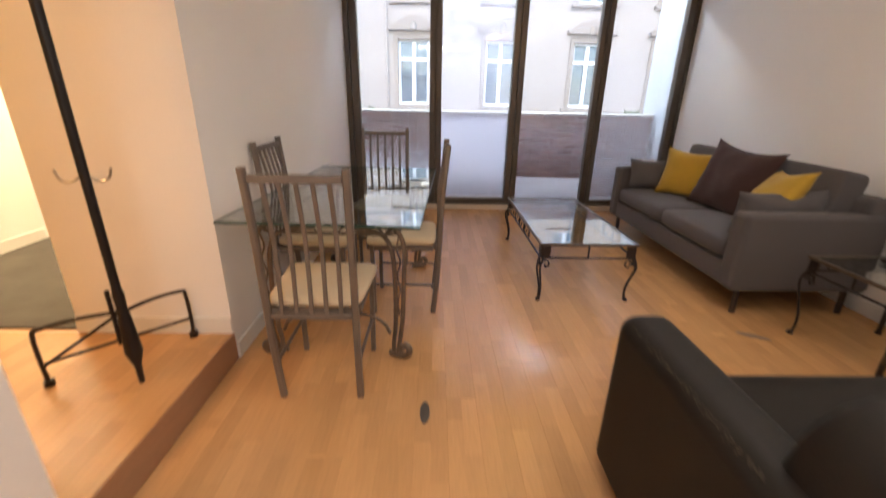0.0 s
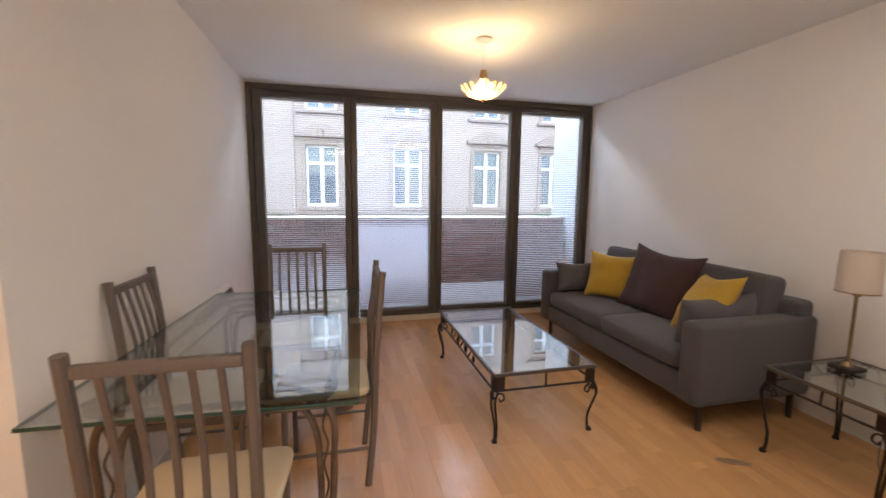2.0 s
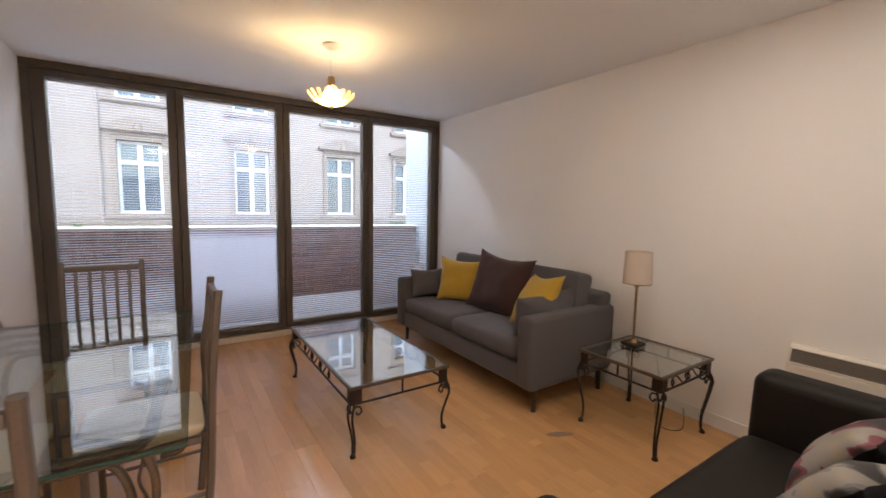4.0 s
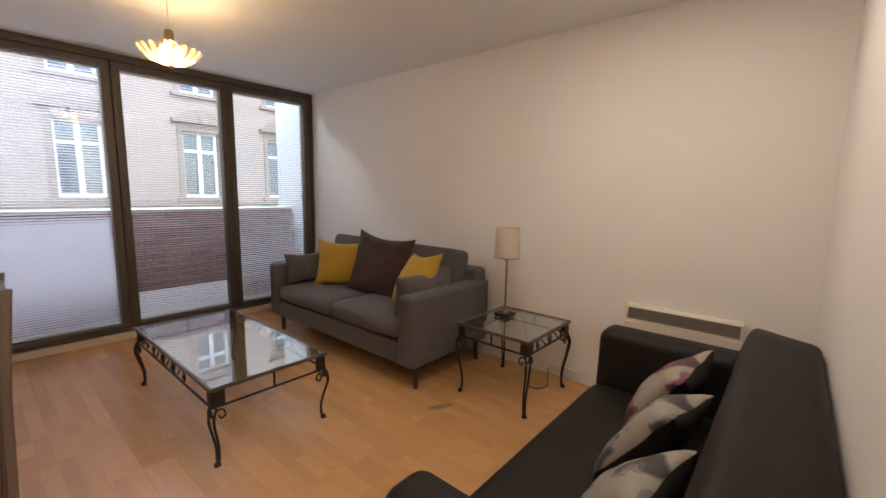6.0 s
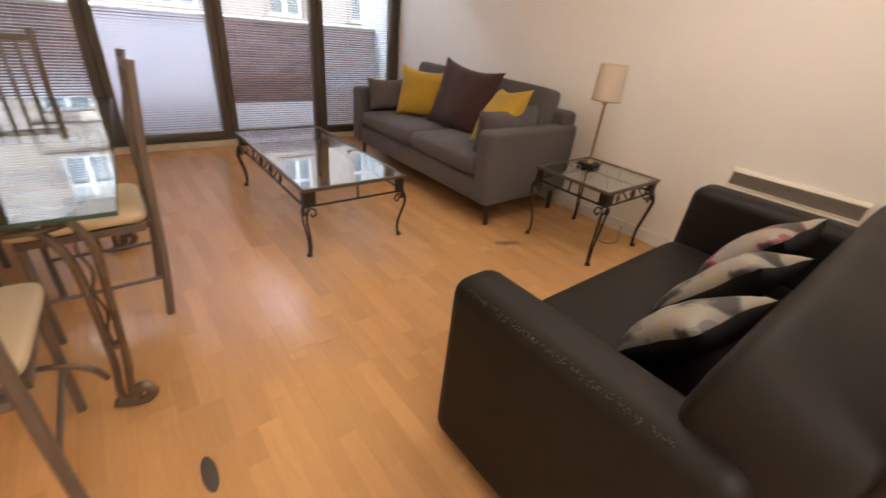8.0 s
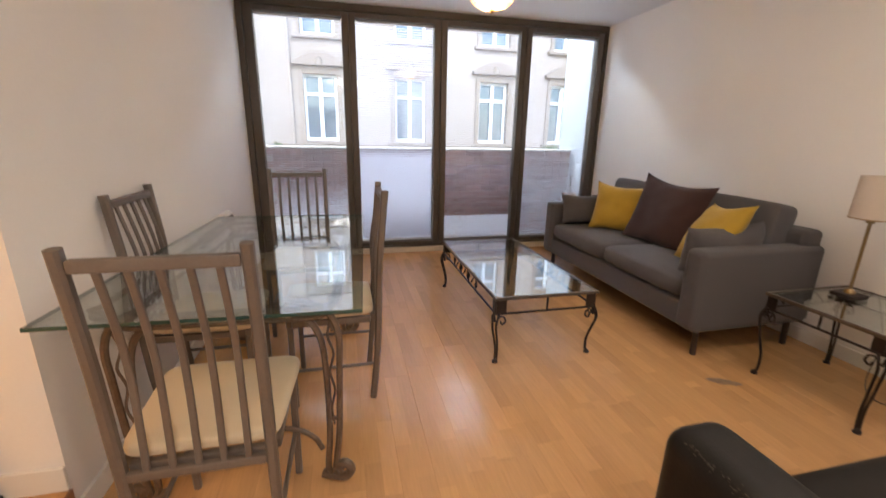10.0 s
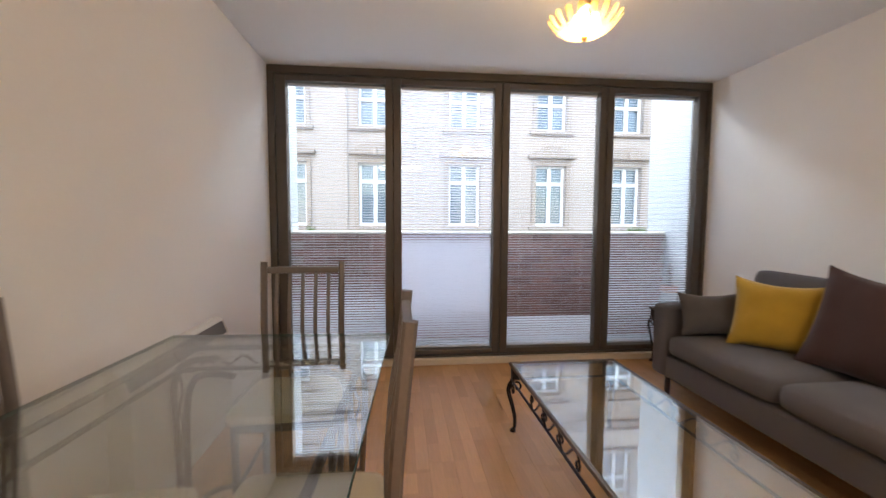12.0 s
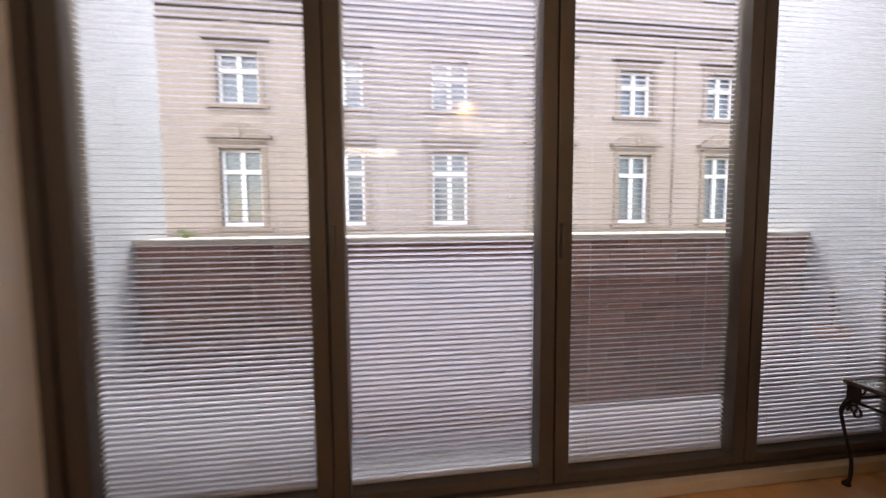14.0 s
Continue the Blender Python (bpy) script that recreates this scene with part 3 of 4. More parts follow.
# ---- dining chairs ----
def dining_chair(m, label):
    c = thing("dining_chair", label, "chair", m, group="chairs round the dining table")
    for s in (-1, 1):
        post = [(s * 0.166, 0.052, 0.0), (s * 0.170, 0.028, 0.25), (s * 0.172, 0.018, 0.46), (s * 0.174, 0.008, 0.70), (s * 0.176, -0.020, 1.0)]
        part("back_post", bars(curve_through(post, 3), w=0.027, d=0.030), M_CHAIR, c)
    part("top_rail", boxes((-0.162, 0.162, -0.028, -0.004, 0.947, 0.977), bevel=0.006), M_CHAIR, c)
    part("lower_rail", boxes((-0.160, 0.160, 0.008, 0.030, 0.400, 0.426), bevel=0.006), M_CHAIR, c)
    for k in range(5):
        x = -0.116 + 0.058 * k
        sl = [(x, 0.018, 0.422), (x, 0.024, 0.50), (x, 0.030, 0.62), (x, 0.027, 0.74), (x, 0.003, 0.87), (x, -0.015, 0.950)]
        part("slat", bars(curve_through(sl, 3), w=0.017, d=0.010), M_CHAIR, c)
    fr = boxes((-0.162, 0.162, 0.034, 0.056, 0.405, 0.435), (-0.188, 0.188, 0.395, 0.42, 0.405, 0.435), (-0.188, -0.163, 0.056, 0.395, 0.405, 0.435), (0.163, 0.188, 0.056, 0.395, 0.405, 0.435), bevel=0.005)
    part("seat_frame", fr, M_CHAIR, c)
    seat = puff(0.41, 0.40, 0.052, 0.22, 0.5, at=(0, 0.240, 0.459))
    for v in seat.verts:
        v.co.x *= 0.90 + 0.14 * (v.co.y / 0.44)
    part("seat", seat, M_SEAT, c, "cream fabric seat pad", smooth=80)
    for s in (-1, 1):
        part("front_leg", bars([(s * 0.172, 0.405, 0.0), (s * 0.176, 0.405, 0.405)], w=0.024, d=0.024), M_CHAIR, c)
        part("side_stretcher", tubes([(s * 0.169, 0.04, 0.185), (s * 0.172, 0.40, 0.185)], r=0.008), M_CHAIR, c)
    return c


first = dining_chair(pose(-0.156, 2.768, 0), "taupe metal slat-back dining chair with a cream seat pad")
copy_thing(first, pose(0.372, 3.745, 0, 0, 0, 90))
copy_thing(first, pose(-0.598, 3.705, 0, 0, 0, -90))
copy_thing(first, pose(-0.080, 4.735, 0, 0, 0, 180 + 2))


# ---- dining table ----
def dining_table(m):
    t = thing("dining_table", "rectangular glass dining table on scrolled bronze iron legs", "table", m)
    top = boxes((-0.425, 0.425, -0.745, 0.745, 0.728, 0.740), bevel=0.002, seg=1)
    slab = part("tabletop", top, M_TOPGLASS, t, "clear greenish glass top with polished edge", smooth=0)
    slab.data.materials.append(M_GLASSEDGE)
    for f in slab.data.polygons:
        f.material_index = 1 if abs(f.normal.z) < 0.9 else 0
    for a, b, z, r, nm in ((0.345, 0.655, 0.714, 0.0105, "apron_frame"), (0.315, 0.600, 0.655, 0.008, "lower_frame")):
        c, ring = 0.07, []
        for cx, cy, a0 in ((a - c, b - c, 0), (-a + c, b - c, 90), (-a + c, -b + c, 180), (a - c, -b + c, 270)):
            ring += [(cx + c * math.cos(radians(a0 + q)), cy + c * math.sin(radians(a0 + q)), z) for q in (0, 22, 45, 68, 90)]
        part(nm, tubes([*ring, ring[0]], r=r), M_BRONZE, t)
    for sy in (-1, 1):
        for sx in (-1, 1):
            wave = [(sx * (0.05 + 0.05 * k), sy * 0.605, 0.684 + (0.016 if k % 2 else -0.016)) for k in range(5)]
            part("scrollwork", tubes(curve_through(wave, 5), r=0.005, n=6), M_BRONZE, t)
    for sx in (-1, 1):
        for sy in (-1, 1):
            d = Vector((sx * 0.96, sy * 0.28, 0))
            o = Vector((sx * 0.278, sy * 0.575, 0))
            side = Vector((-d.y, d.x, 0))

            def at(s, z, k=0.0):
                return o + d * s + side * k + Vector((0, 0, z))
            leg = bmesh.new()
            tube(leg, curve_through([at(-0.11, 0.704), at(-0.04, 0.700), at(0.035, 0.665), at(0.066, 0.59), at(0.064, 0.48), at(0.058, 0.34), at(0.050, 0.20), at(0.034, 0.085), at(0.030, 0.034), at(0.060, 0.016)], 4), 0.0115)
            tube(leg, curve_through([at(-0.19, 0.655), at(-0.10, 0.655), at(-0.03, 0.632), at(0.006, 0.56), at(0.016, 0.44), at(0.018, 0.30), at(0.014, 0.17), at(0.004, 0.085), at(0.008, 0.034), at(0.040, 0.016)], 4), 0.0115)
            tube(leg, curve_through([at(0.040, 0.64), at(0.028, 0.58), at(0.046, 0.52), at(0.030, 0.45), at(0.044, 0.38), at(0.030, 0.31), at(0.036, 0.24)], 4), 0.0045, 6)
            lg = part("leg", leg, M_BRONZE, t)
            foot = bmesh.new()
            tube(foot, curve_through([at(-0.02, 0.024), at(0.03, 0.016), at(0.072, 0.024), at(0.088, 0.056), at(0.066, 0.078), at(0.042, 0.062), at(0.052, 0.044)], 5), 0.016)
            part("scroll_foot", foot, M_BRONZE, lg)
            part("collar", tubes([at(0.008, 0.262), at(0.062, 0.268)], r=0.008, n=8), M_BRONZE, lg)
            cap = lathe([(0.0, 0.0), (0.022, 0.0), (0.022, 0.0035), (0.0, 0.004)], 16, (sx * 0.335, sy * 0.60, 0.7235))
            part("riser", tubes([at(-0.02, 0.655), Vector((sx * 0.335, sy * 0.60, 0.715))], r=0.009), M_BRONZE, lg)
            part("glass_pad", cap, M_BRONZE, lg)
    for sy in (-1, 1):
        arch = [(-0.265, sy * 0.578, 0.135), (-0.235, sy * 0.572, 0.185), (-0.16, sy * 0.568, 0.225), (0.0, sy * 0.566, 0.240), (0.16, sy * 0.568, 0.225), (0.235, sy * 0.572, 0.185), (0.265, sy * 0.578, 0.135)]
        part("arched_stretcher", tubes(curve_through(arch, 5), r=0.009), M_BRONZE, t)
    return t


dining_table(pose(-0.127, 3.705, 0, 0, 0, -2.6))


# ---- iron and glass low tables ----
def scroll(x0, x1, z0, z1, y):
    """An S-scroll in the xz plane at y."""
    w, h, c = x1 - x0, z1 - z0, (z0 + z1) / 2
    return curve_through([(x0 + w * a, y, c + h * b) for a, b in ((0.10, 0.10), (0.16, -0.12), (0.05, -0.30), (0.0, 0.05), (0.14, 0.44), (0.35, 0.30), (0.5, 0.0), (0.65, -0.30), (0.86, -0.44), (1.0, -0.05), (0.95, 0.30), (0.84, 0.12), (0.90, -0.10))], 4)


def iron_table(name, label, w, d, h, m, scroll_on="y", drop=0.086):
    t = thing(name, label, "table", m)
    hw, hd = w / 2, d / 2
    zl = h - drop
    rim = boxes((-hw, hw, -hd, -hd + 0.016, h - 0.018, h), (-hw, hw, hd - 0.016, hd, h - 0.018, h), (-hw, -hw + 0.016, -hd + 0.016, hd - 0.016, h - 0.018, h), (hw - 0.016, hw, -hd + 0.016, hd - 0.016, h - 0.018, h), bevel=0.003)
    part("rim", rim, M_RIM, t)
    part("tabletop", boxes((-hw + 0.017, hw - 0.017, -hd + 0.017, hd - 0.017, h - 0.010, h - 0.003), bevel=0.001), M_TOPGLASS, t, "clear glass inset top", smooth=0)
    part("ledge", boxes((-hw + 0.0165, hw - 0.0165, -hd + 0.0165, -hd + 0.024, h - 0.018, h - 0.011), (-hw + 0.0165, hw - 0.0165, hd - 0.024, hd - 0.0165, h - 0.018, h - 0.011)), M_IRON, t, smooth=0)
    i = 0.012
    a, b = hw - i, hd - i
    for p, q in (((-a, -b), (a, -b)), ((a, -b), (a, b)), ((a, b), (-a, b)), ((-a, b), (-a, -b))):
        part("lower_rail", tubes([(*p, zl), (*q, zl)], r=0.0065), M_IRON, t)
    for sx in (-1, 1):
        for sy in (-1, 1):
            x, y = sx * a, sy * b
            plate = boxes((min(x, x - sx * 0.058), max(x, x - sx * 0.058), y - 0.004, y + 0.004, zl - 0.004, h - 0.0185), (x - 0.004, x + 0.004, min(y - sy * 0.0045, y - sy * 0.05), max(y - sy * 0.0045, y - sy * 0.05), zl - 0.004, h - 0.0185), bevel=0.001, seg=1)
            part("corner_plate", plate, M_IRON, t)
            d1 = Vector((sx, sy, 0)).normalized()
            sd = Vector((-d1.y, d1.x, 0))
            o = Vector((x, y, 0))

            def at(s, z, k=0.0):
                return o + d1 * s + sd * k + Vector((0, 0, z))
            lg = bmesh.new()
            for k in (-0.011, 0.011):
                tube(lg, curve_through([at(-0.010, zl + 0.004, k * 1.4), at(0.010, zl - 0.035, k * 1.2), at(0.014, zl - 0.075, k), at(-0.008, zl * 0.52, k * 0.8), at(-0.026, zl * 0.30, k * 0.6), at(-0.026, zl * 0.10, k * 0.5), at(-0.018, 0.012, k * 0.4)], 4), 0.0062, taper=(1.0, 1.05))
            leg = part("leg", lg, M_IRON, t)
            part("foot", lathe([(0.0, 0.0), (0.016, 0.0), (0.017, 0.008), (0.009, 0.020), (0.0, 0.024)], 12, tuple(at(-0.016, 0.0))), M_IRON, leg)
            for dirv in (Vector((-sx, 0, 0)), Vector((0, -sy, 0))):
                p = [o + dirv * s + Vector((0, 0, z)) for s, z in ((0.004, zl - 0.05), (0.022, zl - 0.018), (0.048, zl - 0.022), (0.056, zl - 0.050), (0.036, zl - 0.062), (0.028, zl - 0.044))]
                part("curl", tubes(curve_through(p, 4), r=0.0052, n=6), M_IRON, leg)
    for s in (-1, 1):
        if scroll_on == "x":
            part("scrollwork", tubes(scroll(-0.17, 0.0, zl, h - 0.018, s * b), scroll(0.0, 0.17, zl, h - 0.018, s * b), r=0.0045, n=6), M_IRON, t)
            part("mid_bar", tubes([(s * a, 0, zl), (s * a, 0, h - 0.018)], r=0.006), M_IRON, t)
        else:
            bm = tubes(scroll(-0.27, -0.09, zl, h - 0.018, 0), scroll(-0.09, 0.09, zl, h - 0.018, 0), scroll(0.09, 0.27, zl, h - 0.018, 0), r=0.0045, n=6)
            bmesh.ops.rotate(bm, verts=bm.verts[:], cent=(0, 0, 0), matrix=Matrix.Rotation(radians(90), 3, "Z"))
            bmesh.ops.translate(bm, verts=bm.verts[:], vec=(s * a, 0, 0))
            part("scrollwork", bm, M_IRON, t)
            part("mid_bar", tubes([(0, s * b, zl), (0, s * b, h - 0.018)], r=0.006), M_IRON, t)
    return t


iron_table("coffee_table", "low wrought-iron coffee table with a glass top", 0.625, 1.27, 0.398, pose(1.297, 4.373, 0), drop=0.098)
iron_table("side_table", "wrought-iron side table with a glass top and scrollwork", 0.570, 0.53, 0.472, pose(2.640, 3.130, 0), "x")
iron_table("side_table", "wrought-iron side table in the window corner behind the sofa", 0.50, 0.46, 0.472, pose(2.745, 5.825, 0), "x")


# ---- grey sofa ----
def grey_sofa(m):
    s = thing("grey_sofa", "grey fabric two-seat sofa with slim arms on dark legs", "sofa", m)
    L = 0.925
    part("base", boxes((-L + 0.004, L - 0.004, -0.415, 0.415, 0.160, 0.315), bevel=0.02, seg=3), M_GREY, s, weighted=True)
    part("back_frame", boxes((-L + 0.03, L - 0.03, 0.28, 0.432, 0.317, 0.735), bevel=0.035, seg=4), M_GREY, s, weighted=True)
    for k in (-1, 1):
        x0, x1 = sorted((k * L, k * (L - 0.135)))
        part("arm", boxes((x0, x1, -0.44, 0.435, 0.165, 0.645), bevel=0.035, seg=4), M_GREY, s, weighted=True)
        part("seat_cushion", puff(0.785, 0.72, 0.155, 0.16, 0.42, 40, 16, (k * 0.395, -0.075, 0.388), 0.006, k), M_GREY, s, smooth=80)
        bc = puff(0.785, 0.17, 0.46, 0.16, 0.15, 40, 16, (0, 0, 0), 0.010, 4 + k)
        bmesh.ops.rotate(bc, verts=bc.verts[:], cent=(0, 0, 0), matrix=Matrix.Rotation(radians(-10), 3, "X"))
        bmesh.ops.translate(bc, verts=bc.verts[:], vec=(k * 0.395, 0.228, 0.645))
        part("back_cushion", bc, M_GREY, s, smooth=80)
        for y in (-0.34, 0.34):
            part("leg", bars([(k * 0.875, y, 0.0), (k * 0.87, y, 0.166)], w=0.032, d=0.032), M_DARKWOOD, s, "dark wooden leg")
    return s


grey_sofa(pose(2.545, 4.49, 0, 0, 0, -90))
cushion("mustard yellow velvet scatter cushion on the grey sofa", 0.46, 0.42, 0.14, pose(2.53, 4.885, 0.660, -16, 2, -50), M_YELLOW, 1.0)
cushion("large dark brown scatter cushion on the grey sofa", 0.59, 0.53, 0.15, pose(2.565, 4.40, 0.70, -17, 5, -80), M_BROWN, 2.0)
cushion("crumpled mustard yellow scatter cushion on the grey sofa", 0.41, 0.45, 0.16, pose(2.49, 3.90, 0.662, -32, -7, -104), M_YELLOW, 3.0)
cushion("grey fabric bolster cushion leaning on the sofa arm", 0.57, 0.34, 0.21, pose(2.462, 3.795, 0.588, -10, 3, 179), M_GREY, 4.0)
cushion("small grey fabric cushion leaning on the sofa arm", 0.42, 0.28, 0.12, pose(2.37, 5.195, 0.605, -14, 0, -6), M_GREY, 5.0)


# ---- black leather sofa ----
def black_sofa(m):
    s = thing("black_sofa", "worn black leather sofa with square arms and rounded back", "sofa", m)
    L, D = 0.79, 0.37
    part("base", boxes((-L + 0.165, L - 0.165, -D + 0.02, D - 0.02, 0.045, 0.245), bevel=0.012), M_LEATHER, s, weighted=True)
    for k in (-1, 1):
        x0, x1 = sorted((k * L, k * (L - 0.162)))
        bm = boxes((x0, x1, -D, D - 0.03, 0.04, 0.625 if k > 0 else 0.666), bevel=0.055, seg=5)
        for v in bm.verts:
            v.co.y += 0.03 * max(0, v.co.z - 0.3)
            v.co += 0.004 * noise.noise_vector(v.co * 6)
        arm = part("arm", bm, M_LEATHER, s, weighted=True)
        sm = bmesh.new()
        for _ in range(200):
            y, u = random.uniform(-D + 0.07, D - 0.14), random.gauss(0.0, 0.12)
            q = bmesh.ops.create_icosphere(sm, subdivisions=1, radius=random.uniform(0.0010, 0.0032))["verts"]
            a = radians(45 + 40 * u)
            bmesh.ops.scale(sm, verts=q, vec=(0.9, random.uniform(0.7, 1.6), 0.5))
            bmesh.ops.translate(sm, verts=q, vec=(k * (L - 0.054 + 0.0545 * math.cos(a)), y, 0.571 + 0.0545 * math.sin(a)))
        if k > 0:
            part("seam", sm, M_SEAM, arm, "scuffed tan edge seam")
        else:
            sm.free()
    bk = puff(2 * L - 0.10, 0.235, 0.72, 0.18, 0.30, 48, 18, (0, 0, 0), 0.006, 7)
    bmesh.ops.rotate(bk, verts=bk.verts[:], cent=(0, 0, 0), matrix=Matrix.Rotation(radians(-9), 3, "X"))
    bmesh.ops.translate(bk, verts=bk.verts[:], vec=(0.0, 0.284, 0.462))
    part("backrest", bk, M_LEATHER, s, smooth=80)
    part("seat_cushion", puff(2 * L - 0.33, 0.58, 0.17, 0.12, 0.35, 48, 16, (0, -0.072, 0.328), 0.005, 9), M_LEATHER, s, smooth=80)
    for k in (-1, 1):
        for y in (-0.32, 0.30):
            part("foot", lathe([(0.0, 0.0), (0.022, 0.0), (0.026, 0.045), (0.0, 0.046)], 12, (k * 0.71, y, 0)), M_DARKWOOD, s)
    return s


black_sofa(pose(1.685, 2.112, 0, 0, 0, 180))
cushion("floral plum and cream cushion leaning on black sofa", 0.34, 0.37, 0.15, pose(2.05, 2.10, 0.565, -36, 6, 172), M_PLUM, 6.0, back=M_BLACKCLOTH)
cushion("cream cushion with black and grey flowers on black sofa", 0.32, 0.37, 0.14, pose(1.71, 2.065, 0.552, -36, -4, 168), M_FLORAL, 7.0, back=M_BLACKCLOTH)
cushion("cream cushion with grey petals lying on black sofa", 0.30, 0.34, 0.13, pose(1.40, 2.05, 0.530, -40, 8, 166), M_FLORAL, 8.5, back=M_BLACKCLOTH)


# ---- table lamp ----
def table_lamp(m):
    t = thing("table_lamp", "slim metal table lamp with a beige drum shade", "lamp", m)
    part("base", boxes((-0.055, 0.055, -0.055, 0.055, 0.0, 0.022), bevel=0.006), M_IRON, t, "dark square base", weighted=True)
    part("base_knob", lathe([(0.0, 0.022), (0.025, 0.022), (0.022, 0.034), (0.011, 0.044), (0.0, 0.046)], 16), M_BRASS, t)
    part("stem", tubes([(0, 0, 0.04), (0, 0, 0.40)], r=0.0075, n=12), M_BRASS, t)
    part("socket", lathe([(0.0, 0.385), (0.017, 0.385), (0.017, 0.43), (0.0, 0.431)], 14), M_BRASS, t)
    part("shade", lathe([(0.086, 0.405), (0.083, 0.405), (0.077, 0.610), (0.080, 0.610), (0.086, 0.405)], 36), M_SHADE, t, "beige fabric drum shade", smooth=40)
    part("shade_trim", lathe([(0.0875, 0.405), (0.0875, 0.411), (0.0865, 0.411)], 36), M_BRASS, t)
    part("spider", tubes([(-0.077, 0, 0.60), (0.077, 0, 0.60)], [(0, -0.077, 0.60), (0, 0.077, 0.60)], [(0, 0, 0.43), (0, 0, 0.60)], r=0.002, n=6), M_BRASS, t)
    return t


table_lamp(pose(2.715, 3.255, 0.472))
cab = tubes(curve_through([(2.745, 3.235, 0.478), (2.90, 3.27, 0.478), (2.965, 3.26, 0.42), (2.96, 3.20, 0.22), (2.88, 3.17, 0.04), (2.78, 3.10, 0.005), (2.74, 3.02, 0.005), (2.82, 2.97, 0.005), (2.95, 3.02, 0.02), (3.02, 3.06, 0.05)], 6), r=0.003, n=6)
tagged(part("cable", cab, M_CABLE), "thin brown lamp cable hanging to the floor", "cable")


# ---- panel heaters ----
def heater(m, w, label):
    """A slim wall heater with its back at y=0, facing -y."""
    t = thing("panel_heater", label, "heater", m, group="wall heaters")
    bm = bmesh.new()
    prof = [(0.0, 0.0), (-0.085, 0.0), (-0.085, 0.405), (-0.070, 0.412), (-0.040, 0.492), (-0.030, 0.505), (0.0, 0.505)]
    a = [bm.verts.new((-w / 2, y, z)) for y, z in prof]
    b = [bm.verts.new((w / 2, y, z)) for y, z in prof]
    k = len(prof)
    for j in range(k):
        bm.faces.new((a[j], a[(j + 1) % k], b[(j + 1) % k], b[j]))
    bm.faces.new(a)
    bm.faces.new(b[::-1])
    bmesh.ops.recalc_face_normals(bm, faces=bm.faces[:])
    part("body", bm, M_HEAT, t, smooth=0)
    nrm = Vector((0, -0.936, 0.351))
    up = Vector((0, 0.351, 0.936))
    o = Vector((0, -0.055, 0.452)) + nrm * 0.002

    def slab(x0, x1, u0, u1, t0, t1):
        bm = boxes((x0, x1, -t1, -t0, u0, u1), bevel=0.0015, seg=1)
        for v in bm.verts:
            v.co = Vector((v.co.x, 0, 0)) + up * v.co.z + nrm * (-v.co.y) + o
        return bm
    part("grille_recess", slab(-w / 2 + 0.012, w / 2 - 0.012, -0.034, 0.034, 0.0, 0.002), M_GRILLE, t)
    part("grille_frame", slab(-w / 2 + 0.004, w / 2 - 0.004, 0.034, 0.041, 0.0, 0.009), M_HEAT, t)
    part("grille_frame", slab(-w / 2 + 0.004, w / 2 - 0.004, -0.041, -0.034, 0.0, 0.009), M_HEAT, t)
    for q in (-0.02, -0.007, 0.007, 0.02):
        part("fin", slab(-w / 2 + 0.012, w / 2 - 0.012, q - 0.0015, q + 0.0015, 0.002, 0.006), M_GRILLE, t)
    for sx in (-1, 1):
        part("end_cap", slab(*sorted((sx * (w / 2 - 0.004), sx * (w / 2 - 0.011))), -0.034, 0.034, 0.0, 0.009), M_HEAT, t)
    return t


heater(pose(XR - 0.001, 2.240, 0.135, 0, 0, -90), 0.60, "cream slim panel heater on the wall behind the sofa")
heater(pose(XL + 0.001, 4.69, 0.16, 0, 0, 90), 0.84, "cream slim panel heater on the wall by the dining table")


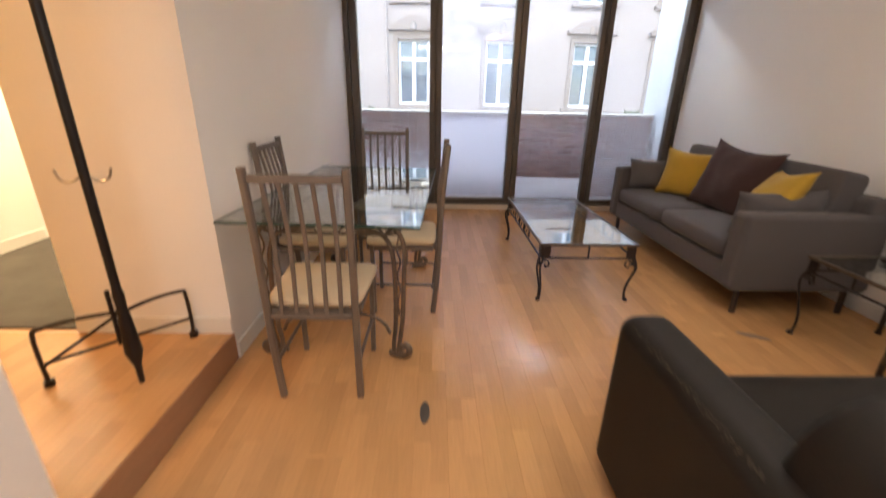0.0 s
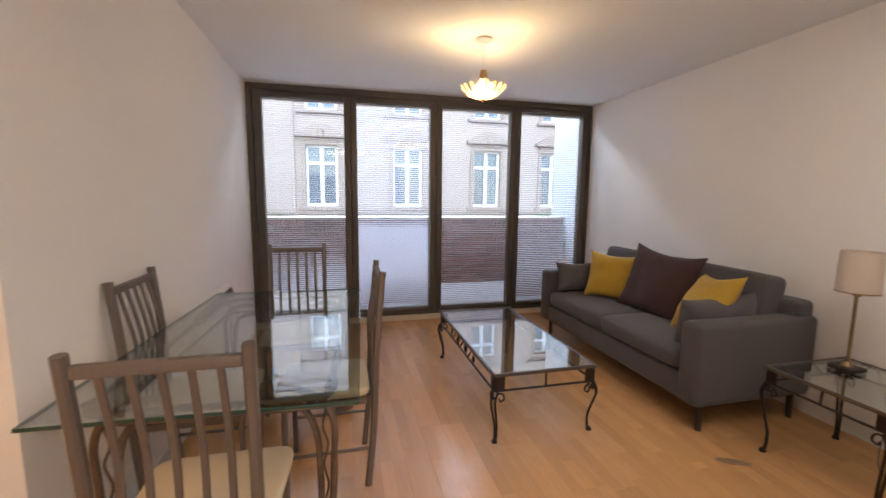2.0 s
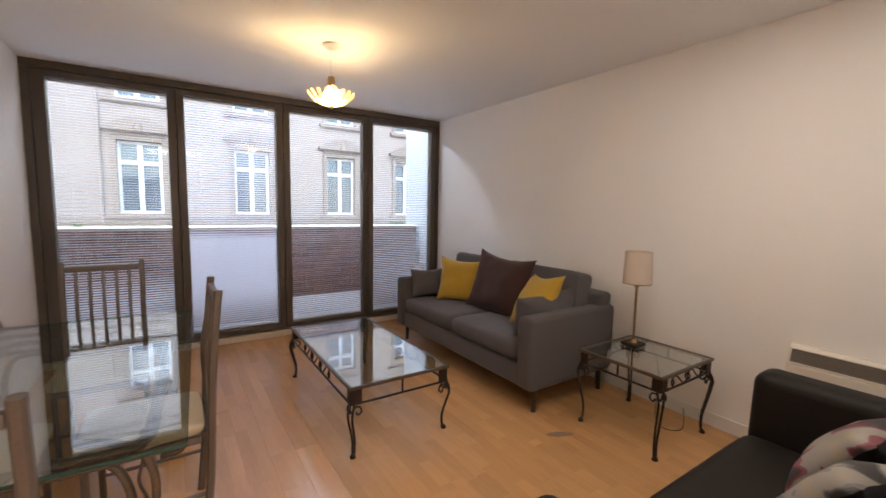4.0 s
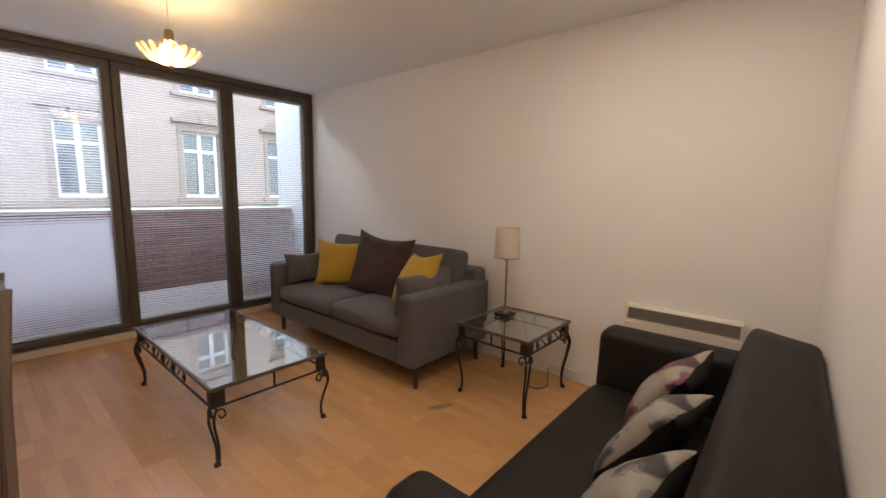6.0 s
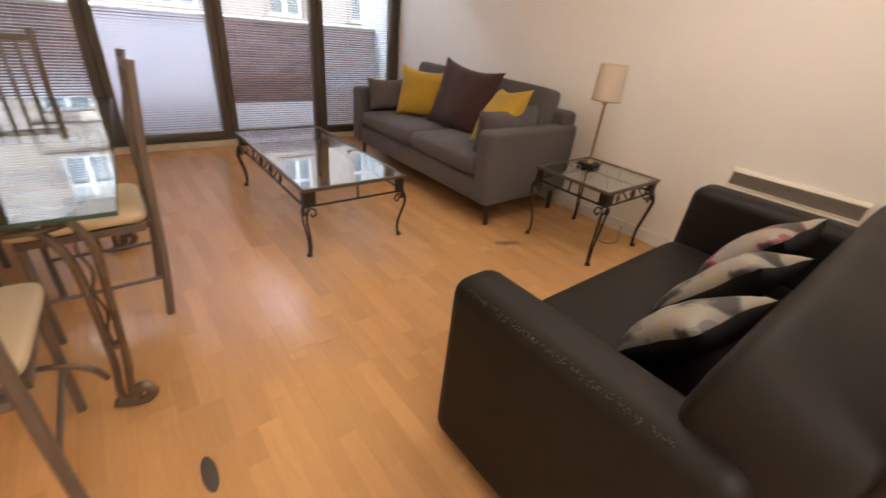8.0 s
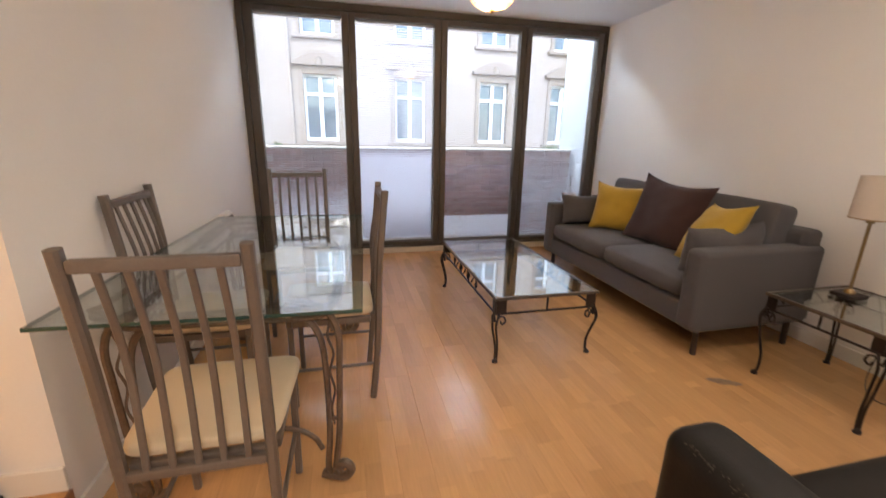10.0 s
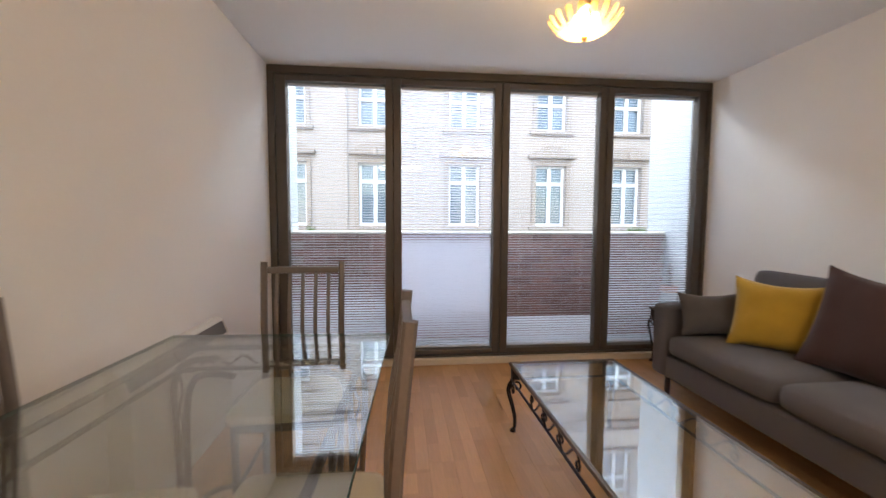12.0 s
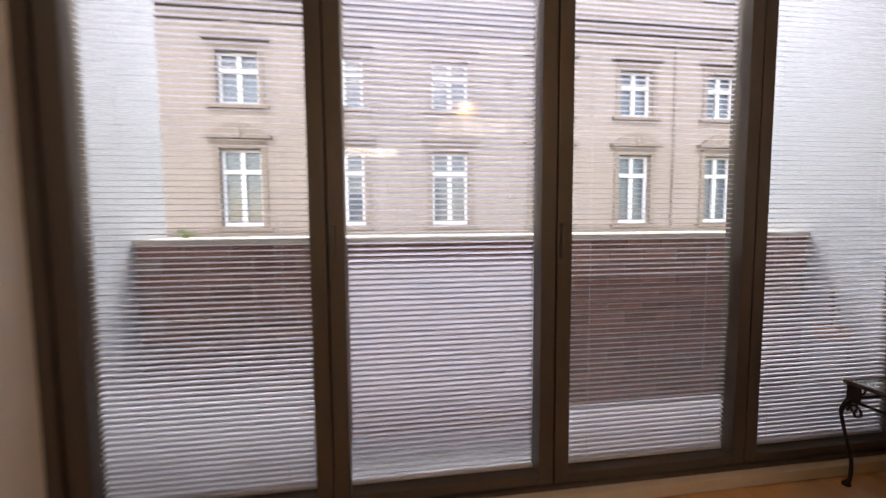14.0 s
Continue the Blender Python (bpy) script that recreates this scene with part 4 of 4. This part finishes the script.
# ---- pendant lamp ----
def pendant(m):
    t = thing("pendant_lamp", "lit scalloped amber glass bowl pendant lamp under the ceiling", "lamp", m)
    part("canopy", lathe([(0.0, -0.001), (0.055, -0.001), (0.055, -0.012), (0.035, -0.026), (0.0, -0.028)], 24), M_CEIL, t)
    part("rod", tubes([(0, 0, -0.02), (0, 0, -0.225)], r=0.0035), M_CEIL, t)
    part("socket", lathe([(0.0, -0.20), (0.02, -0.205), (0.026, -0.24), (0.022, -0.262), (0.0, -0.263)], 16), M_BRASS, t)
    bm = bmesh.new()
    n, rings = 180, []
    prof = [(0.012, -0.392), (0.042, -0.389), (0.074, -0.380), (0.102, -0.366), (0.116, -0.356), (0.130, -0.343), (0.142, -0.329), (0.152, -0.314)]
    for i, (r, z) in enumerate(prof):
        f = max(0.0, (i - 2) / 5)
        rings.append([bm.verts.new(((r + 0.006 * f * math.cos(18 * a)) * math.cos(a), (r + 0.006 * f * math.cos(18 * a)) * math.sin(a), z + 0.006 * f * math.cos(18 * a))) for a in [2 * math.pi * j / n for j in range(n)]])
    for i, (p, q) in enumerate(zip(rings, rings[1:])):
        for j in range(n):
            if i < 4 or math.cos(18 * 2 * math.pi * (j + 0.5) / n) > -0.35:
                bm.faces.new((p[j], p[(j + 1) % n], q[(j + 1) % n], q[j]))
    bmesh.ops.solidify(bm, geom=bm.faces[:], thickness=0.004)
    part("bowl", bm, M_BOWL, t, "amber glass bowl with a rim of separate petals", smooth=60)
    part("finial", lathe([(0.0, -0.412), (0.010, -0.408), (0.014, -0.398), (0.012, -0.388), (0.0, -0.386)], 14), M_BRASS, t)
    part("stem", tubes([(0, 0, -0.26), (0, 0, -0.39)], r=0.003), M_BRASS, t)
    for k in range(3):
        a = 2 * math.pi * k / 3
        part("bulb", lathe([(0.0, -0.345), (0.016, -0.340), (0.022, -0.322), (0.016, -0.300), (0.008, -0.285), (0.0, -0.284)], 14, (0.045 * math.cos(a), 0.045 * math.sin(a), 0)), M_BULB, t)
        part("bulb_arm", tubes([(0.02 * math.cos(a), 0.02 * math.sin(a), -0.255), (0.045 * math.cos(a), 0.045 * math.sin(a), -0.284)], r=0.006), M_BRASS, t)
    return t


pendant(pose(1.17, 4.55, ZC))


# ---- coat stand in the hall ----
def coat_stand(m):
    t = thing("coat_stand", "tall black iron coat stand with hooks and wire feet", "coat stand", m)
    part("pole", lathe([(0.0, 0.02), (0.010, 0.02), (0.013, 0.10), (0.030, 0.16), (0.022, 0.30), (0.017, 0.34), (0.019, 0.40), (0.015, 0.42), (0.015, 1.72), (0.0, 1.73)], 14), M_BLACK, t)
    runs = []
    for a, r in ((90, 0.36), (180, 0.36)):
        d = Vector((math.cos(radians(a)), math.sin(radians(a)), 0))
        runs.append(curve_through([(0, 0, 0.33), d * (r * 0.45) + Vector((0, 0, 0.30)), d * (r * 0.92) + Vector((0, 0, 0.25)), d * r + Vector((0, 0, 0.22)), d * (r + 0.005) + Vector((0, 0, 0.10)), d * r + Vector((0, 0, 0.012))], 5))
        part("leg", tubes(runs[-1], r=0.008), M_IRON, t)
        part("leg_foot", tubes([d * r + Vector((0, 0, 0.0)), d * r + Vector((0, 0, 0.024))], r=0.018, n=10), M_IRON, t)
    part("base_rod", tubes([(0.0, 0.35, 0.10), (-0.35, 0.0, 0.10)], r=0.007), M_IRON, t)
    part("base_rod", tubes([(-0.355, 0.0, 0.09), (-0.012, 0.012, 0.325)], r=0.006), M_IRON, t)
    part("side_rod", tubes([(-0.03, -0.012, 0.20), (-0.028, -0.012, 0.42)], r=0.0075), M_BLACK, t)
    for z, r in ((0.835, 0.075), (1.44, 0.10), (1.66, 0.10)):
        for a in (20, 200):
            d = Vector((math.cos(radians(a)), math.sin(radians(a)), 0))
            part("hook", tubes(curve_through([(0, 0, z - 0.0), d * (r * 0.45) + Vector((0, 0, z - 0.025)), d * (r * 0.85) + Vector((0, 0, z - 0.018)), d * r + Vector((0, 0, z + 0.015))], 5), r=0.0045, n=6), M_STEEL, t)
    return t


coat_stand(pose(-0.815, 2.70, STEP))


# ---- small things ----
def floor_plate(x, y, rz, label, a=0.021, b=0.064):
    bm = lathe([(0.0, 0.0), (1.0, 0.0), (0.97, 0.0028), (0.0, 0.0032)], 28)
    for v in bm.verts:
        v.co.x, v.co.y = v.co.x * a, v.co.y * b
    ob = part("floor_socket_cover", bm, M_MARK)
    ob.matrix_basis = pose(x, y, 0.0005, 0, 0, rz)
    tagged(ob, label, "floor cover")


floor_plate(0.292, 2.722, 0, "dark grey oval cover plate set in the laminate floor")
stain = lathe([(0.0, 0.0), (1.0, 0.0), (0.9, 0.0006), (0.0, 0.0008)], 28)
for v in stain.verts:
    r = 1 + 0.18 * noise.noise(v.co * 2.2)
    v.co.x, v.co.y = v.co.x * 0.085 * r, v.co.y * 0.028 * r
stain_ob = part("floor_stain", stain, M_STAIN)
stain_ob.matrix_basis = pose(2.138, 3.335, 0.0004, 0, 0, -28)
tagged(stain_ob, "brownish worn stain on the laminate floor by the sofa", "stain")


def weeds(x, y, z, seed, n, r):
    rnd = random.Random(seed)
    bm = bmesh.new()
    for _ in range(n):
        a, h = rnd.uniform(0, 6.28), rnd.uniform(0.02, 0.055)
        p = Vector((rnd.uniform(-r, r), rnd.uniform(-0.03, 0.03), 0))
        d = Vector((math.cos(a), math.sin(a), 0))
        s = Vector((-d.y, d.x, 0)) * 0.006
        q = [bm.verts.new(p - s * 0.4), bm.verts.new(p + s * 0.4), bm.verts.new(p + d * h * 0.4 + s + Vector((0, 0, h * 0.7))), bm.verts.new(p + d * h * 0.8 + Vector((0, 0, h))), bm.verts.new(p + d * h * 0.4 - s + Vector((0, 0, h * 0.7)))]
        bm.faces.new(q)
    bmesh.ops.solidify(bm, geom=bm.faces[:], thickness=0.0006)
    ob = part("weeds", bm, M_LEAF)
    ob.matrix_basis = pose(x, y, z)
    tagged(ob, "small green weeds growing on the parapet coping", "weeds", kind="stuff")


def planter(m):
    t = thing("potted_plant", "tall pale planter with a slim reddish-green pointed shrub", "plant", m)
    part("pot", lathe([(0.0, 0.0), (0.062, 0.0), (0.068, 0.50), (0.058, 0.50), (0.056, 0.47), (0.0, 0.47)], 24), M_RENDER, t, "pale tall pot")
    part("pot_rim", lathe([(0.0685, 0.488), (0.078, 0.488), (0.078, 0.545), (0.0665, 0.545), (0.0665, 0.502)], 24), M_TERRACOTTA, t, "terracotta rim")
    rnd = random.Random(11)
    part("stem", tubes([(0, 0, 0.46), (0.004, 0, 0.62), (0, 0, 0.74)], r=0.006, n=6), M_DARKWOOD, t)
    bm = bmesh.new()
    for _ in range(260):
        h = rnd.random() ** 1.3
        a, r = rnd.uniform(0, 6.28), 0.052 * (1 - h) * rnd.uniform(0.3, 1.0) + 0.004
        p = Vector((r * math.cos(a), r * math.sin(a), 0.53 + 0.23 * h))
        d = Vector((math.cos(a), math.sin(a), rnd.uniform(0.4, 1.4))).normalized() * rnd.uniform(0.014, 0.026)
        q = Vector((-math.sin(a), math.cos(a), 0)) * 0.005
        bm.faces.new([bm.verts.new(v) for v in (p, p + d * 0.5 + q, p + d, p + d * 0.5 - q)])
    bmesh.ops.solidify(bm, geom=bm.faces[:], thickness=0.0005)
    part("foliage", bm, M_SHRUB, t, smooth=0)
    return t


planter(pose(2.965, 6.475, 0.03))
weeds(2.86, 6.90, 1.087, 1, 60, 0.10)
weeds(-0.50, 6.92, 1.087, 2, 14, 0.05)


# ---- pieces of the floors and the parapet ----

def lay_all():
    lay(bpy.data.objects["floor"], XL + 0.005, XR, -1.0, 6.084, 0.0)
    lay(bpy.data.objects["floor_hall"], -2.6, XL - 0.0, 0.4, 3.08, STEP)


def lay_bricks():
    for row in range(15):
        z = 1.03 - row * 0.0705
        x = XL + 0.01 + (0.105 if row % 2 else 0.0)
        while x < XR - 0.02:
            ob = new("brick", brick_full)
            ob.parent = par
            ob.matrix_basis = pose(x + 0.1, 6.73, z + random.uniform(-0.001, 0.001), random.choice((0, 180)), 0, 0)
            x += 0.21


lay_all()
lay_bricks()
